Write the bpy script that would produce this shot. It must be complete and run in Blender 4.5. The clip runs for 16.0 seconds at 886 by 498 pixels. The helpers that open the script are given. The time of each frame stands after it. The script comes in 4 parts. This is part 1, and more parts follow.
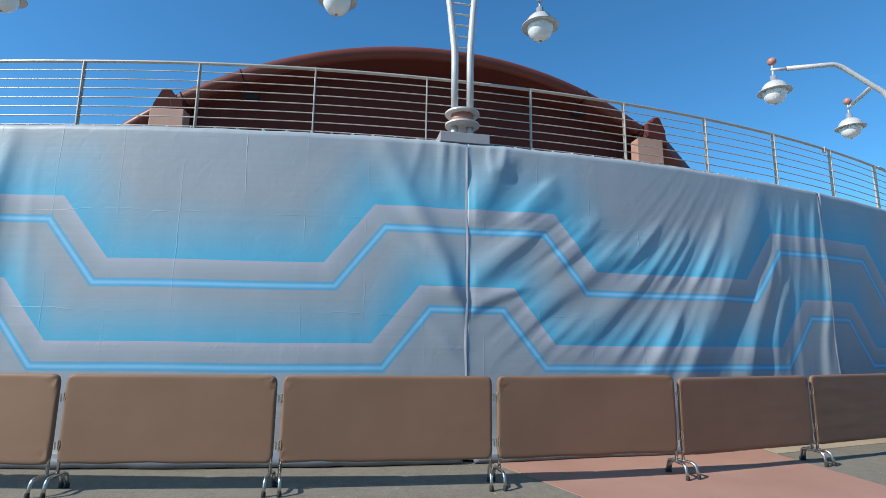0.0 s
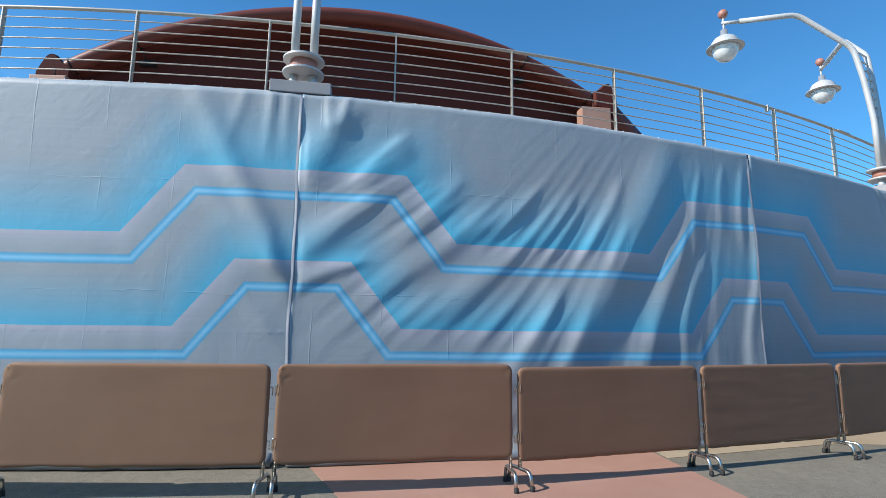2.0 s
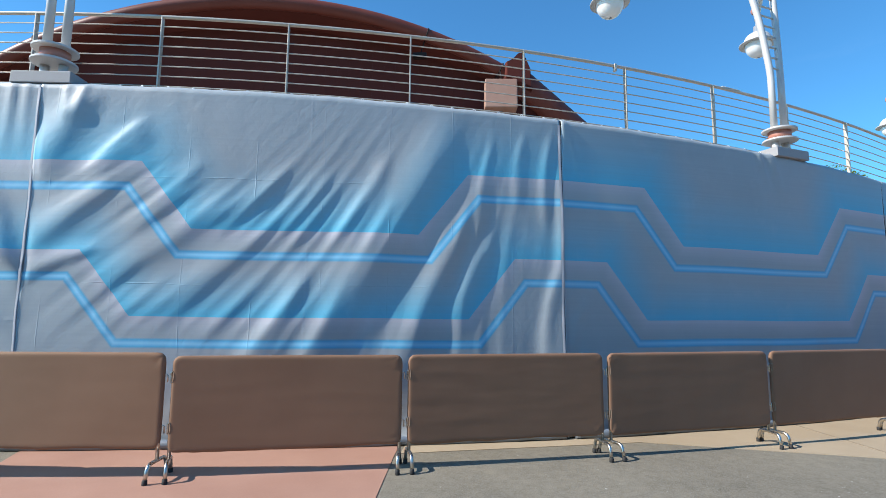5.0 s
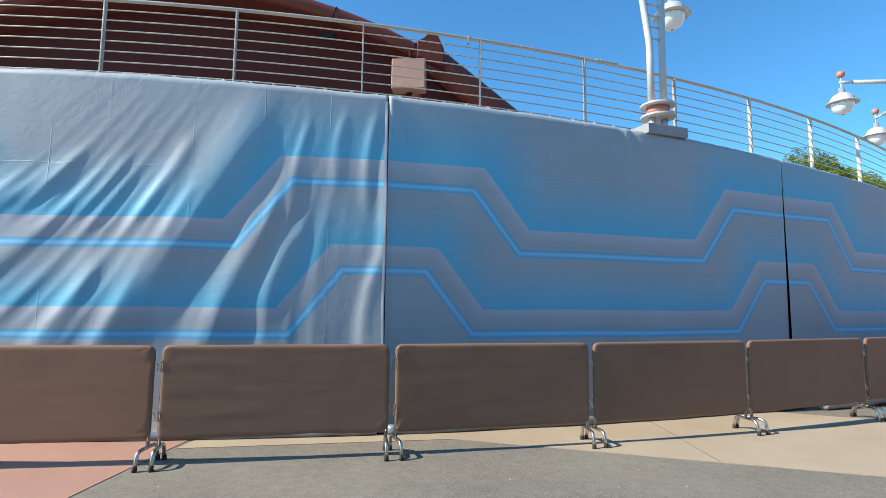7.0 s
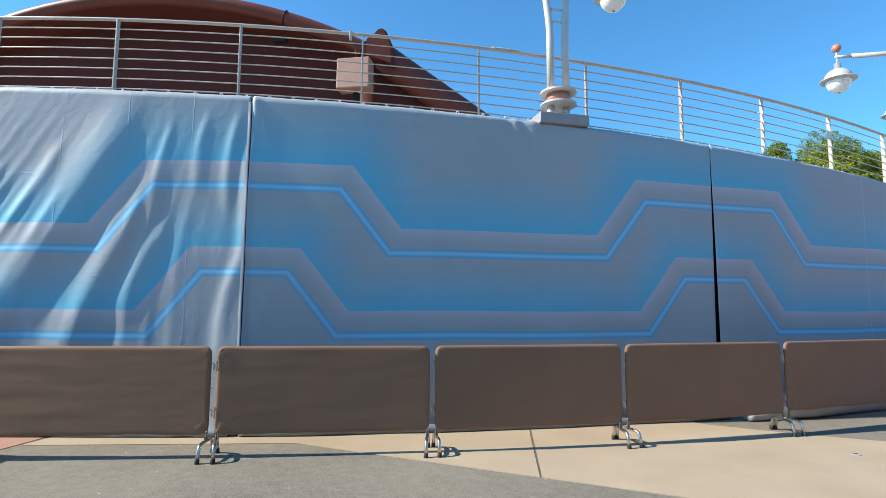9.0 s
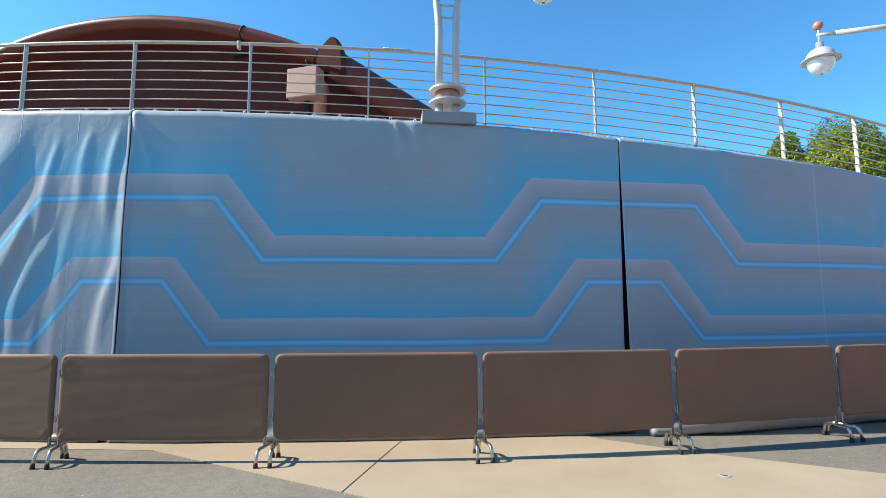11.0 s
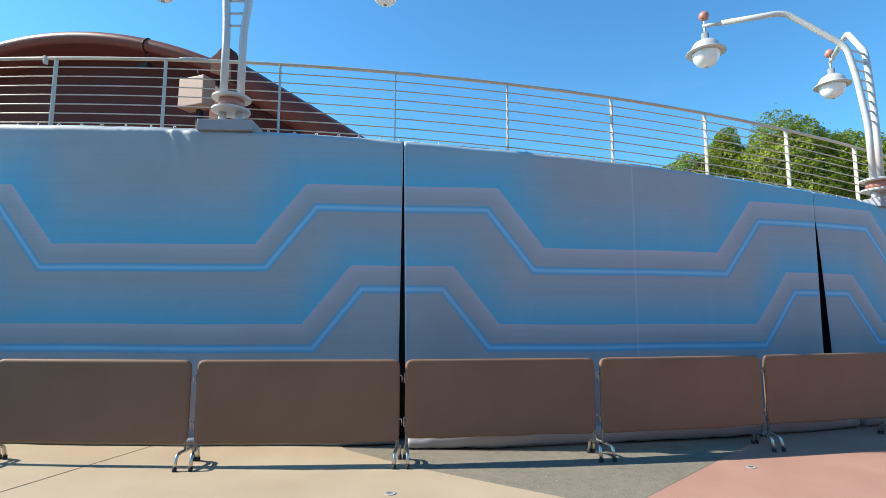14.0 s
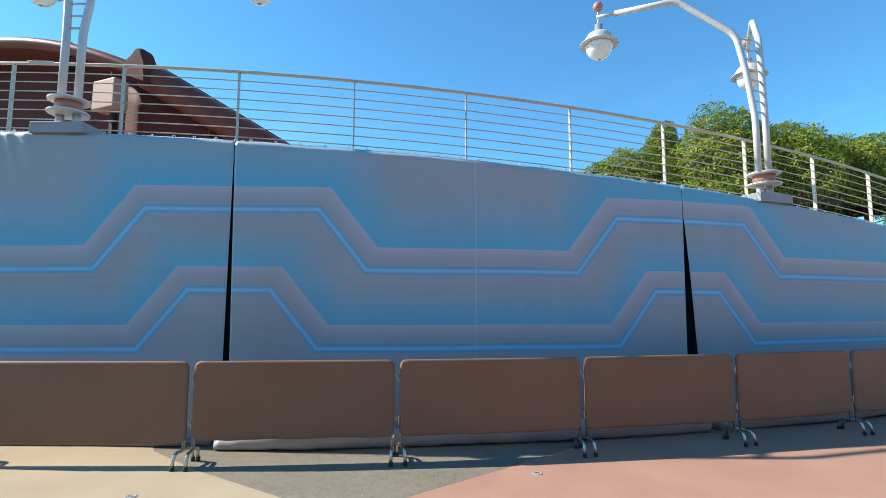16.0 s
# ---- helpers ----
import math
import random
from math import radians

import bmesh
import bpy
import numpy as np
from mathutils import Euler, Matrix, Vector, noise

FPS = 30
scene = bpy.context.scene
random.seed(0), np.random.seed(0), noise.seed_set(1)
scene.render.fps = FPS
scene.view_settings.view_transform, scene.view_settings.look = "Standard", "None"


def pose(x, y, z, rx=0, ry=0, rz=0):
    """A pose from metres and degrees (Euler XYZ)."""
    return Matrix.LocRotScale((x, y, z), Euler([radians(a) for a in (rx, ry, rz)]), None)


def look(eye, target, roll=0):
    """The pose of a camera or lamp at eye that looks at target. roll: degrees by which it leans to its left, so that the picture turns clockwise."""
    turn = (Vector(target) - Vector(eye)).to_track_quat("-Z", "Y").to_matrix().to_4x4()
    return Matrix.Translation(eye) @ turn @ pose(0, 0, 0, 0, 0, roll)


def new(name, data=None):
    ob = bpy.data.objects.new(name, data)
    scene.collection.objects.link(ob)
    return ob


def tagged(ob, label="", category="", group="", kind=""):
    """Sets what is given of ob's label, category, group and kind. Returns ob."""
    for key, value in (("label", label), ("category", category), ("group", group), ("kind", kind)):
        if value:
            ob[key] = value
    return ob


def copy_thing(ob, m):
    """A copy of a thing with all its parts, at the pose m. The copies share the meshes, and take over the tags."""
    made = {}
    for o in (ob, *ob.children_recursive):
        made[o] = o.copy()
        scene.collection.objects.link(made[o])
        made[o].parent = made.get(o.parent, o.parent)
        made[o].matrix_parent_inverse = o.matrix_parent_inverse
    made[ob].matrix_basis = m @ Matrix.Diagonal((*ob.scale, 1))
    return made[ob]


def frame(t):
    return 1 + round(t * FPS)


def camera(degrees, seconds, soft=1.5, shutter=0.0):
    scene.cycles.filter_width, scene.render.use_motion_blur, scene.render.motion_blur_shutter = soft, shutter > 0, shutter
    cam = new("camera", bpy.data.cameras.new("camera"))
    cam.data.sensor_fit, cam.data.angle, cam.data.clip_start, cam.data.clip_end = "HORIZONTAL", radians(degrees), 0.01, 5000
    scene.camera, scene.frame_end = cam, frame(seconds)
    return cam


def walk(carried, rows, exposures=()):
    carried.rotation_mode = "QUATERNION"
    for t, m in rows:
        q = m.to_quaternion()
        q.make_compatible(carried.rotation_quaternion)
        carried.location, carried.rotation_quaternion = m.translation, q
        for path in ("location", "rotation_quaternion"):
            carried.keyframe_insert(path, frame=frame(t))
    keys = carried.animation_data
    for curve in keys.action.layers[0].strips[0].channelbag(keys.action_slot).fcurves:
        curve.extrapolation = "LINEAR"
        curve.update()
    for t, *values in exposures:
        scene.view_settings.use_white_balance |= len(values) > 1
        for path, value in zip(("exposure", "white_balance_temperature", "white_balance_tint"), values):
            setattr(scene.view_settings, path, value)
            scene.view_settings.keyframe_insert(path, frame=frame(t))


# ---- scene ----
cam = camera(81.1, 16.0, soft=0.55)
PATH = [
    (0, (0.081, -0.099, 1.551), (0.066, 1.873, 1.883), 0.7),
    (0.5, (0.638, 0.205, 1.523), (0.605, 2.178, 1.85), 0.7),
    (1, (1.181, 0.511, 1.501), (1.127, 2.484, 1.822), 0.7),
    (1.5, (1.748, 0.811, 1.478), (1.684, 2.787, 1.782), 0.7),
    (2, (2.298, 1.039, 1.475), (2.215, 3.015, 1.774), 0.8),
    (2.5, (2.914, 1.192, 1.493), (2.802, 3.167, 1.791), 0.6),
    (3, (3.529, 1.291, 1.508), (3.358, 3.261, 1.807), 0.6),
    (3.5, (4.184, 1.371, 1.521), (3.96, 3.337, 1.812), 0.5),
    (4, (4.865, 1.468, 1.52), (4.579, 3.427, 1.806), 0.5),
    (4.2, (5.129, 1.523, 1.52), (4.826, 3.482, 1.788), 0.5),
    (6.3, (7.725, 2.363, 1.557), (7.33, 4.312, 1.771), 0.7),
    (6.5, (7.959, 2.454, 1.557), (7.555, 4.403, 1.759), 0.7),
    (7, (8.533, 2.663, 1.543), (8.11, 4.607, 1.743), 0.6),
    (7.5, (9.133, 2.866, 1.545), (8.659, 4.799, 1.745), 0.6),
    (8, (9.696, 3.08, 1.562), (9.177, 5.002, 1.756), 0.5),
    (8.5, (10.252, 3.282, 1.581), (9.677, 5.188, 1.772), 0.5),
    (9, (10.797, 3.498, 1.589), (10.156, 5.383, 1.783), 0.4),
    (9.2, (11.011, 3.587, 1.59), (10.343, 5.463, 1.783), 0.5),
    (11.3, (13.144, 4.683, 1.601), (12.286, 6.477, 1.814), -0.1),
    (11.5, (13.342, 4.791, 1.601), (12.474, 6.58, 1.811), 0.0),
    (12, (13.839, 5.055, 1.606), (12.932, 6.825, 1.823), 0.0),
    (12.5, (14.378, 5.355, 1.63), (13.441, 7.108, 1.845), 0.0),
    (13, (14.886, 5.636, 1.653), (13.927, 7.377, 1.874), 0.0),
    (13.5, (15.434, 5.924, 1.67), (14.457, 7.655, 1.893), 0.1),
    (14, (15.928, 6.216, 1.673), (14.937, 7.939, 1.895), 0.2),
    (14.5, (16.444, 6.545, 1.67), (15.43, 8.255, 1.89), 0.2),
    (15, (16.973, 6.876, 1.674), (15.942, 8.575, 1.892), 0.2),
    (15.5, (17.508, 7.228, 1.69), (16.464, 8.919, 1.91), 0.2),
    (16, (18.031, 7.599, 1.719), (16.97, 9.282, 1.931), 0.1),
]
walk(cam, [(t, look(eye, target, roll)) for t, eye, target, roll in PATH],
     exposures=[(0.0, 0.14, 6450, 11), (2.5, 0.31, 6450, 11), (7.0, 0.62, 6720, 11), (12.0, 0.75, 6880, 10), (16.0, 0.74, 7080, 9)])

# ---- world and sun ----
# Plan: the deck is a drum about CX, CY; phi is the angle about it, counted from -y towards +x.
CX, CY = -5.27, 36.72
SUN_HEAD, SUN_EL = 26.2, 37.5          # the way the shadows run, and the sun's height
world = bpy.data.worlds.new("sky")
scene.world = world
world.use_nodes = True
wn = world.node_tree.nodes
sky = wn.new("ShaderNodeTexSky")
sky.sky_type = "NISHITA"
sky.sun_disc = False
sky.sun_elevation = radians(SUN_EL)
sky.sun_rotation = radians(270.0 - SUN_HEAD)
sky.air_density, sky.dust_density, sky.ozone_density = 1.0, 0.2, 1.5
wn["Background"].inputs["Strength"].default_value = 0.142
# a clear, deep blue winter sky
deep = wn.new("ShaderNodeMix")
deep.data_type, deep.blend_type = "RGBA", "MULTIPLY"
deep.inputs[0].default_value = 1.0
deep.inputs[7].default_value = (0.35, 0.84, 1.12, 1)
world.node_tree.links.new(sky.outputs[0], deep.inputs[6])
# thin wisps of high cloud, low down
wl = world.node_tree.links
way = wn.new("ShaderNodeTexCoord")
stretch = wn.new("ShaderNodeMapping")
stretch.inputs["Scale"].default_value = (1.6, 2.6, 7.0)
stretch.inputs["Rotation"].default_value = (0.10, 0.22, 0.4)
wisp = wn.new("ShaderNodeTexNoise")
wisp.inputs["Scale"].default_value, wisp.inputs["Detail"].default_value, wisp.inputs["Roughness"].default_value = 1.7, 7.0, 0.62
cut = wn.new("ShaderNodeMapRange")
cut.inputs[1].default_value, cut.inputs[2].default_value, cut.inputs[4].default_value = 0.56, 0.80, 0.30
height = wn.new("ShaderNodeSeparateXYZ")
low = wn.new("ShaderNodeMapRange")
low.inputs[1].default_value, low.inputs[2].default_value = 0.42, 0.12
amount = wn.new("ShaderNodeMath")
amount.operation = "MULTIPLY"
veil = wn.new("ShaderNodeMix")
veil.data_type = "RGBA"
veil.inputs[7].default_value = (4.6, 5.6, 6.4, 1)
wl.new(way.outputs["Generated"], stretch.inputs[0])
wl.new(stretch.outputs[0], wisp.inputs["Vector"])
wl.new(wisp.outputs["Fac"], cut.inputs[0])
wl.new(way.outputs["Generated"], height.inputs[0])
wl.new(height.outputs[2], low.inputs[0])
wl.new(cut.outputs[0], amount.inputs[0])
wl.new(low.outputs[0], amount.inputs[1])
wl.new(amount.outputs[0], veil.inputs[0])
wl.new(deep.outputs[2], veil.inputs[6])
wl.new(veil.outputs[2], wn["Background"].inputs["Color"])

sun = new("sun", bpy.data.lights.new("sun", "SUN"))
sun.data.energy, sun.data.angle, sun.data.color = 5.0, radians(0.53), (1.0, 0.96, 0.89)
sh, se = radians(SUN_HEAD), radians(SUN_EL)
sun.matrix_world = look((0, 0, 30), Vector((0, 0, 30)) + Vector((math.cos(sh) * math.cos(se), math.sin(sh) * math.cos(se), -math.sin(se))))


# ---- small helpers ----
def polar(phi, r, z=0.0):
    a = radians(phi)
    return Vector((CX + r * math.sin(a), CY - r * math.cos(a), z))


def deck_z(phi):
    """Height of the deck's edge: level at first, then a ramp that falls away."""
    p = max(phi, 0.0)
    return 4.2775 + p * (0.004738 + p * (-0.0004089 + p * -5.3149e-07))


def mesh_of(name, verts, faces, material, smooth=True):
    me = bpy.data.meshes.new(name)
    me.from_pydata([tuple(v) for v in verts], [], faces)
    me.materials.append(material)
    if smooth:
        me.polygons.foreach_set("use_smooth", [True] * len(me.polygons))
    me.update()
    return me


def bm_mesh(name, bm, material, smooth=False):
    bmesh.ops.recalc_face_normals(bm, faces=bm.faces)
    me = bpy.data.meshes.new(name)
    bm.to_mesh(me)
    bm.free()
    me.materials.append(material)
    if smooth:
        me.polygons.foreach_set("use_smooth", [True] * len(me.polygons))
    return me


def under(name, me, parent, label="", m=None):
    ob = new(name, me)
    ob.parent = parent
    if m is not None:
        ob.matrix_basis = m
    return tagged(ob, label)


def thing(name, m, label, category, group="", kind=""):
    ob = new(name)
    ob.matrix_basis = m
    ob.empty_display_size = 0.2
    return tagged(ob, label, category, group, kind)


def box_bm(x0, y0, z0, x1, y1, z1, bevel=0.0, taper=0.0, bm=None):
    bm = bm or bmesh.new()
    t = taper
    co = [(x0, y0, z0), (x1, y0, z0), (x1, y1, z0), (x0, y1, z0), (x0 + t, y0 + t, z1), (x1 - t, y0 + t, z1), (x1 - t, y1 - t, z1), (x0 + t, y1 - t, z1)]
    v = [bm.verts.new(c) for c in co]
    for f in ((3, 2, 1, 0), (4, 5, 6, 7), (0, 1, 5, 4), (1, 2, 6, 5), (2, 3, 7, 6), (3, 0, 4, 7)):
        bm.faces.new([v[i] for i in f])
    if bevel:
        bmesh.ops.bevel(bm, geom=list(bm.edges), offset=bevel, segments=2, profile=0.5, affect="EDGES")
    return bm


def sweep(points, radius, sides=10, caps=True, flat=1.0):
    """Vertices and faces of a tube along points; radius may be a list; flat squashes it upward."""
    pts = [Vector(p) for p in points]
    n = len(pts)
    verts, faces = [], []
    side = None
    for i, p in enumerate(pts):
        d = (pts[min(i + 1, n - 1)] - pts[max(i - 1, 0)]).normalized()
        if side is None:
            ref = Vector((0, 0, 1)) if abs(d.z) < 0.9 else Vector((1, 0, 0))
            side = d.cross(ref).normalized()
        side = (side - d * side.dot(d)).normalized()
        up = side.cross(d)
        r = radius[i] if isinstance(radius, (list, tuple)) else radius
        for k in range(sides):
            a = 2 * math.pi * k / sides
            verts.append(p + side * (r * math.cos(a)) + up * (r * flat * math.sin(a)))
    for i in range(n - 1):
        for k in range(sides):
            a, b = i * sides + k, i * sides + (k + 1) % sides
            faces.append((a, b, b + sides, a + sides))
    if caps:
        faces.append(tuple(range(sides))[::-1])
        faces.append(tuple(range((n - 1) * sides, n * sides)))
    return verts, faces


def rounded(points, radius, steps=5):
    """Corners of a polyline turned into arcs."""
    pts = [Vector(p) for p in points]
    out = [pts[0]]
    for a, b, c in zip(pts, pts[1:], pts[2:]):
        r = min(radius, (b - a).length * 0.45, (c - b).length * 0.45)
        p, q = b + (a - b).normalized() * r, b + (c - b).normalized() * r
        for k in range(steps + 1):
            t = k / steps
            out.append(p * (1 - t) ** 2 + b * (2 * t * (1 - t)) + q * t * t)
    out.append(pts[-1])
    return out


def lathe(profile, sides=20, offset=(0, 0, 0)):
    verts, faces = [], []
    o = Vector(offset)
    for r, z in profile:
        for k in range(sides):
            a = 2 * math.pi * k / sides
            verts.append(o + Vector((r * math.cos(a), r * math.sin(a), z)))
    for i in range(len(profile) - 1):
        for k in range(sides):
            a, b = i * sides + k, i * sides + (k + 1) % sides
            faces.append((a, b, b + sides, a + sides))
    faces.append(tuple(range(sides))[::-1])
    faces.append(tuple(range((len(profile) - 1) * sides, len(profile) * sides)))
    return verts, faces


# ---- materials ----
def material(name, rough=0.6, metal=0.0):
    m = bpy.data.materials.new(name)
    m.use_nodes = True
    b = m.node_tree.nodes["Principled BSDF"]
    b.inputs["Roughness"].default_value, b.inputs["Metallic"].default_value = rough, metal
    return m, m.node_tree.nodes, m.node_tree.links, b


def math_node(nodes, links, op, a, b=None, c=None, clamp=False):
    n = nodes.new("ShaderNodeMath")
    n.operation, n.use_clamp = op, clamp
    for i, v in enumerate((a, b, c)):
        if v is None:
            continue
        if isinstance(v, (int, float)):
            n.inputs[i].default_value = v
        else:
            links.new(v, n.inputs[i])
    return n.outputs[0]


def mix_colour(nodes, links, fac, a, b, blend="MIX"):
    n = nodes.new("ShaderNodeMix")
    n.data_type, n.blend_type = "RGBA", blend
    for key, v in ((0, fac), (6, a), (7, b)):
        if isinstance(v, (int, float)):
            n.inputs[key].default_value = v
        elif isinstance(v, tuple):
            n.inputs[key].default_value = (*v, 1)
        else:
            links.new(v, n.inputs[key])
    return n.outputs[2]


def ramp(nodes, links, src, lo, hi, clamp=True):
    n = nodes.new("ShaderNodeMapRange")
    n.clamp = clamp
    n.inputs[1].default_value, n.inputs[2].default_value = lo, hi
    links.new(src, n.inputs[0])
    return n.outputs[0]


def noise_node(nodes, links, scale, detail=4.0, rough=0.55, stretch=None):
    t = nodes.new("ShaderNodeTexCoord")
    n = nodes.new("ShaderNodeTexNoise")
    n.inputs["Scale"].default_value, n.inputs["Detail"].default_value, n.inputs["Roughness"].default_value = scale, detail, rough
    if stretch:
        mp = nodes.new("ShaderNodeMapping")
        mp.inputs["Scale"].default_value = stretch
        links.new(t.outputs["Object"], mp.inputs[0])
        links.new(mp.outputs[0], n.inputs["Vector"])
    else:
        links.new(t.outputs["Object"], n.inputs["Vector"])
    return n.outputs["Fac"]


def bump(nodes, links, bsdf, height, strength, distance):
    n = nodes.new("ShaderNodeBump")
    n.inputs["Strength"].default_value, n.inputs["Distance"].default_value = strength, distance
    links.new(height, n.inputs["Height"])
    links.new(n.outputs[0], bsdf.inputs["Normal"])


def worn(name, dark, light, scale=3.0, fine=60.0, rough=0.6, metal=0.0, relief=0.15, grain=0.25, stretch=None):
    """A surface that varies at two scales, with fine relief."""
    m, n, l, b = material(name, rough, metal)
    big = ramp(n, l, noise_node(n, l, scale, 5, 0.6, stretch), 0.3, 0.7)
    small = ramp(n, l, noise_node(n, l, fine, 3, 0.6), 0.25, 0.75)
    f = math_node(n, l, "ADD", math_node(n, l, "MULTIPLY", big, 1 - grain), math_node(n, l, "MULTIPLY", small, grain))
    l.new(mix_colour(n, l, f, dark, light), b.inputs["Base Color"])
    l.new(math_node(n, l, "MULTIPLY_ADD", big, 0.12, rough - 0.06), b.inputs["Roughness"])
    bump(n, l, b, small, relief, 0.004)
    return m


def aggregate(name):
    """Dark concrete with exposed stone, worn paler in patches."""
    m, n, l, b = material(name, 0.85)
    big = ramp(n, l, noise_node(n, l, 0.8, 6, 0.65), 0.3, 0.72)
    mid = ramp(n, l, noise_node(n, l, 9.0, 4, 0.6), 0.3, 0.7)
    t = n.new("ShaderNodeTexCoord")
    v = n.new("ShaderNodeTexVoronoi")
    v.inputs["Scale"].default_value = 95.0
    l.new(t.outputs["Object"], v.inputs["Vector"])
    stone = n.new("ShaderNodeSeparateColor")
    l.new(v.outputs["Color"], stone.inputs[0])
    base = mix_colour(n, l, math_node(n, l, "MULTIPLY_ADD", mid, 0.45, math_node(n, l, "MULTIPLY", big, 0.55)), (0.102, 0.089, 0.067), (0.232, 0.205, 0.154))
    spots = mix_colour(n, l, math_node(n, l, "MULTIPLY", stone.outputs[0], 0.55), base, (0.27, 0.25, 0.21))
    spark = ramp(n, l, stone.outputs[1], 0.9994, 0.9998)
    l.new(mix_colour(n, l, spark, spots, (0.55, 0.54, 0.50)), b.inputs["Base Color"])
    bump(n, l, b, v.outputs["Distance"], 0.35, 0.004)
    return m


STONE_DARK = aggregate("exposed aggregate concrete")
PINK = worn("pink coloured concrete", (0.33, 0.180, 0.132), (0.41, 0.240, 0.180), 1.1, 70, 0.75, relief=0.12, grain=0.3)
BEIGE = worn("beige coloured concrete", (0.34, 0.265, 0.180), (0.42, 0.34, 0.240), 1.0, 70, 0.75, relief=0.12, grain=0.3)
JOINT = worn("dark joint filler", (0.09, 0.078, 0.062), (0.13, 0.112, 0.09), 4, 80, 0.9)
# near-black: the darkness of the open banner seams is put into this colour
DRUM = worn("near-black wall that darkens the banner gaps", (0.012, 0.012, 0.013), (0.02, 0.02, 0.02), 2, 40, 0.9)
DECK = worn("deck concrete", (0.30, 0.28, 0.25), (0.38, 0.36, 0.33), 1.2, 50, 0.8)
RAILMETAL = worn("champagne painted steel", (0.48, 0.41, 0.33), (0.59, 0.51, 0.42), 2.5, 90, 0.38, 0.35, 0.05)
UNSEENWALL = worn("plain terracotta plaster", (0.20, 0.115, 0.085), (0.27, 0.160, 0.120), 0.5, 30, 0.85)
LAMPPAINT = worn("pale grey lamp paint", (0.50, 0.49, 0.47), (0.60, 0.59, 0.57), 2.0, 80, 0.4, 0.1, 0.06)
LAMPGREY = worn("bluish grey lamp housing", (0.28, 0.30, 0.33), (0.36, 0.38, 0.41), 3.0, 80, 0.35, 0.2, 0.05)
LAMPRED = worn("terracotta lamp paint", (0.42, 0.17, 0.12), (0.50, 0.22, 0.16), 3.0, 80, 0.45, 0.0, 0.06)
PLINTH = worn("grey plinth paint", (0.27, 0.265, 0.265), (0.34, 0.33, 0.33), 2.5, 60, 0.6)
CHROME = worn("brushed steel tube", (0.50, 0.47, 0.42), (0.66, 0.63, 0.58), 6.0, 120, 0.28, 1.0, 0.05)
RUBBER = worn("black rubber", (0.012, 0.012, 0.012), (0.03, 0.03, 0.03), 10, 100, 0.75)
MAROON = worn("maroon painted cladding", (0.088, 0.018, 0.012), (0.112, 0.024, 0.016), 1.2, 60, 0.7, 0.0, 0.08)
MAROONTUBE = worn("maroon painted steel tube", (0.150, 0.040, 0.028), (0.185, 0.052, 0.037), 1.4, 60, 0.42, 0.0, 0.06)
DARKFIT = worn("dark brown fitting", (0.012, 0.008, 0.007), (0.028, 0.018, 0.015), 6, 60, 0.6)
BOXCLOTH = worn("tan box cover", (0.36, 0.19, 0.13), (0.44, 0.25, 0.18), 3, 60, 0.55)
for dull in (MAROON, MAROONTUBE, DARKFIT, STONE_DARK, PINK, BEIGE):
    dull.node_tree.nodes["Principled BSDF"].inputs["Specular IOR Level"].default_value = 0.22
TIE = worn("white plastic tie", (0.75, 0.75, 0.74), (0.82, 0.82, 0.8), 5, 60, 0.4)
HEMGREY = worn("grey folded banner cloth", (0.13, 0.16, 0.20), (0.20, 0.24, 0.29), 2.5, 60, 0.4, 0.0, 0.1)
WHITELINER = worn("pale banner backing", (0.32, 0.33, 0.36), (0.42, 0.43, 0.46), 2.5, 60, 0.5, 0.0, 0.1)

gm, gn, gl, gb = material("milky lamp glass", 0.18)
gb.inputs["Base Color"].default_value = (0.82, 0.82, 0.79, 1)
gb.inputs["Subsurface Weight"].default_value = 0.25
gb.inputs["Subsurface Radius"].default_value = (0.08, 0.08, 0.08)
GLOBE = gm


def cover_cloth(name):
    """Brushed khaki stretch cloth with a faint satin gloss."""
    m, n, l, b = material(name, 0.62)
    big = ramp(n, l, noise_node(n, l, 1.3, 4, 0.5), 0.3, 0.7)
    weave = noise_node(n, l, 60, 2, 0.5, (1, 1, 9))
    info = n.new("ShaderNodeObjectInfo")
    f = math_node(n, l, "MULTIPLY_ADD", info.outputs["Random"], 0.25, math_node(n, l, "MULTIPLY", big, 0.75))
    l.new(mix_colour(n, l, f, (0.202, 0.114, 0.073), (0.246, 0.143, 0.093)), b.inputs["Base Color"])
    b.inputs["Specular IOR Level"].default_value = 0.35
    b.inputs["Specular Tint"].default_value = (1.0, 0.78, 0.50, 1)
    # satin threads run sideways, so the gloss spreads upright
    b.inputs["Anisotropic"].default_value = 0.6
    upright = n.new("ShaderNodeCombineXYZ")
    upright.inputs[2].default_value = 1.0
    l.new(upright.outputs[0], b.inputs["Tangent"])
    # short sideways wrinkles in patches where the cloth is slack
    wrinkle = math_node(n, l, "ABSOLUTE", math_node(n, l, "SUBTRACT", noise_node(n, l, 3.2, 3, 0.5, (1, 1, 7)), 0.5))
    patch = ramp(n, l, noise_node(n, l, 2.1, 2, 0.5), 0.50, 0.72)
    wrinkle = math_node(n, l, "MULTIPLY", wrinkle, math_node(n, l, "MULTIPLY", patch, -1.6))
    bump(n, l, b, math_node(n, l, "MULTIPLY_ADD", weave, 0.25, wrinkle), 0.35, 0.004)
    return m


COVEREDGE = worn("pale cover edging", (0.22, 0.16, 0.11), (0.28, 0.21, 0.15), 6, 90, 0.6)
COVER = cover_cloth("khaki stretch cloth")


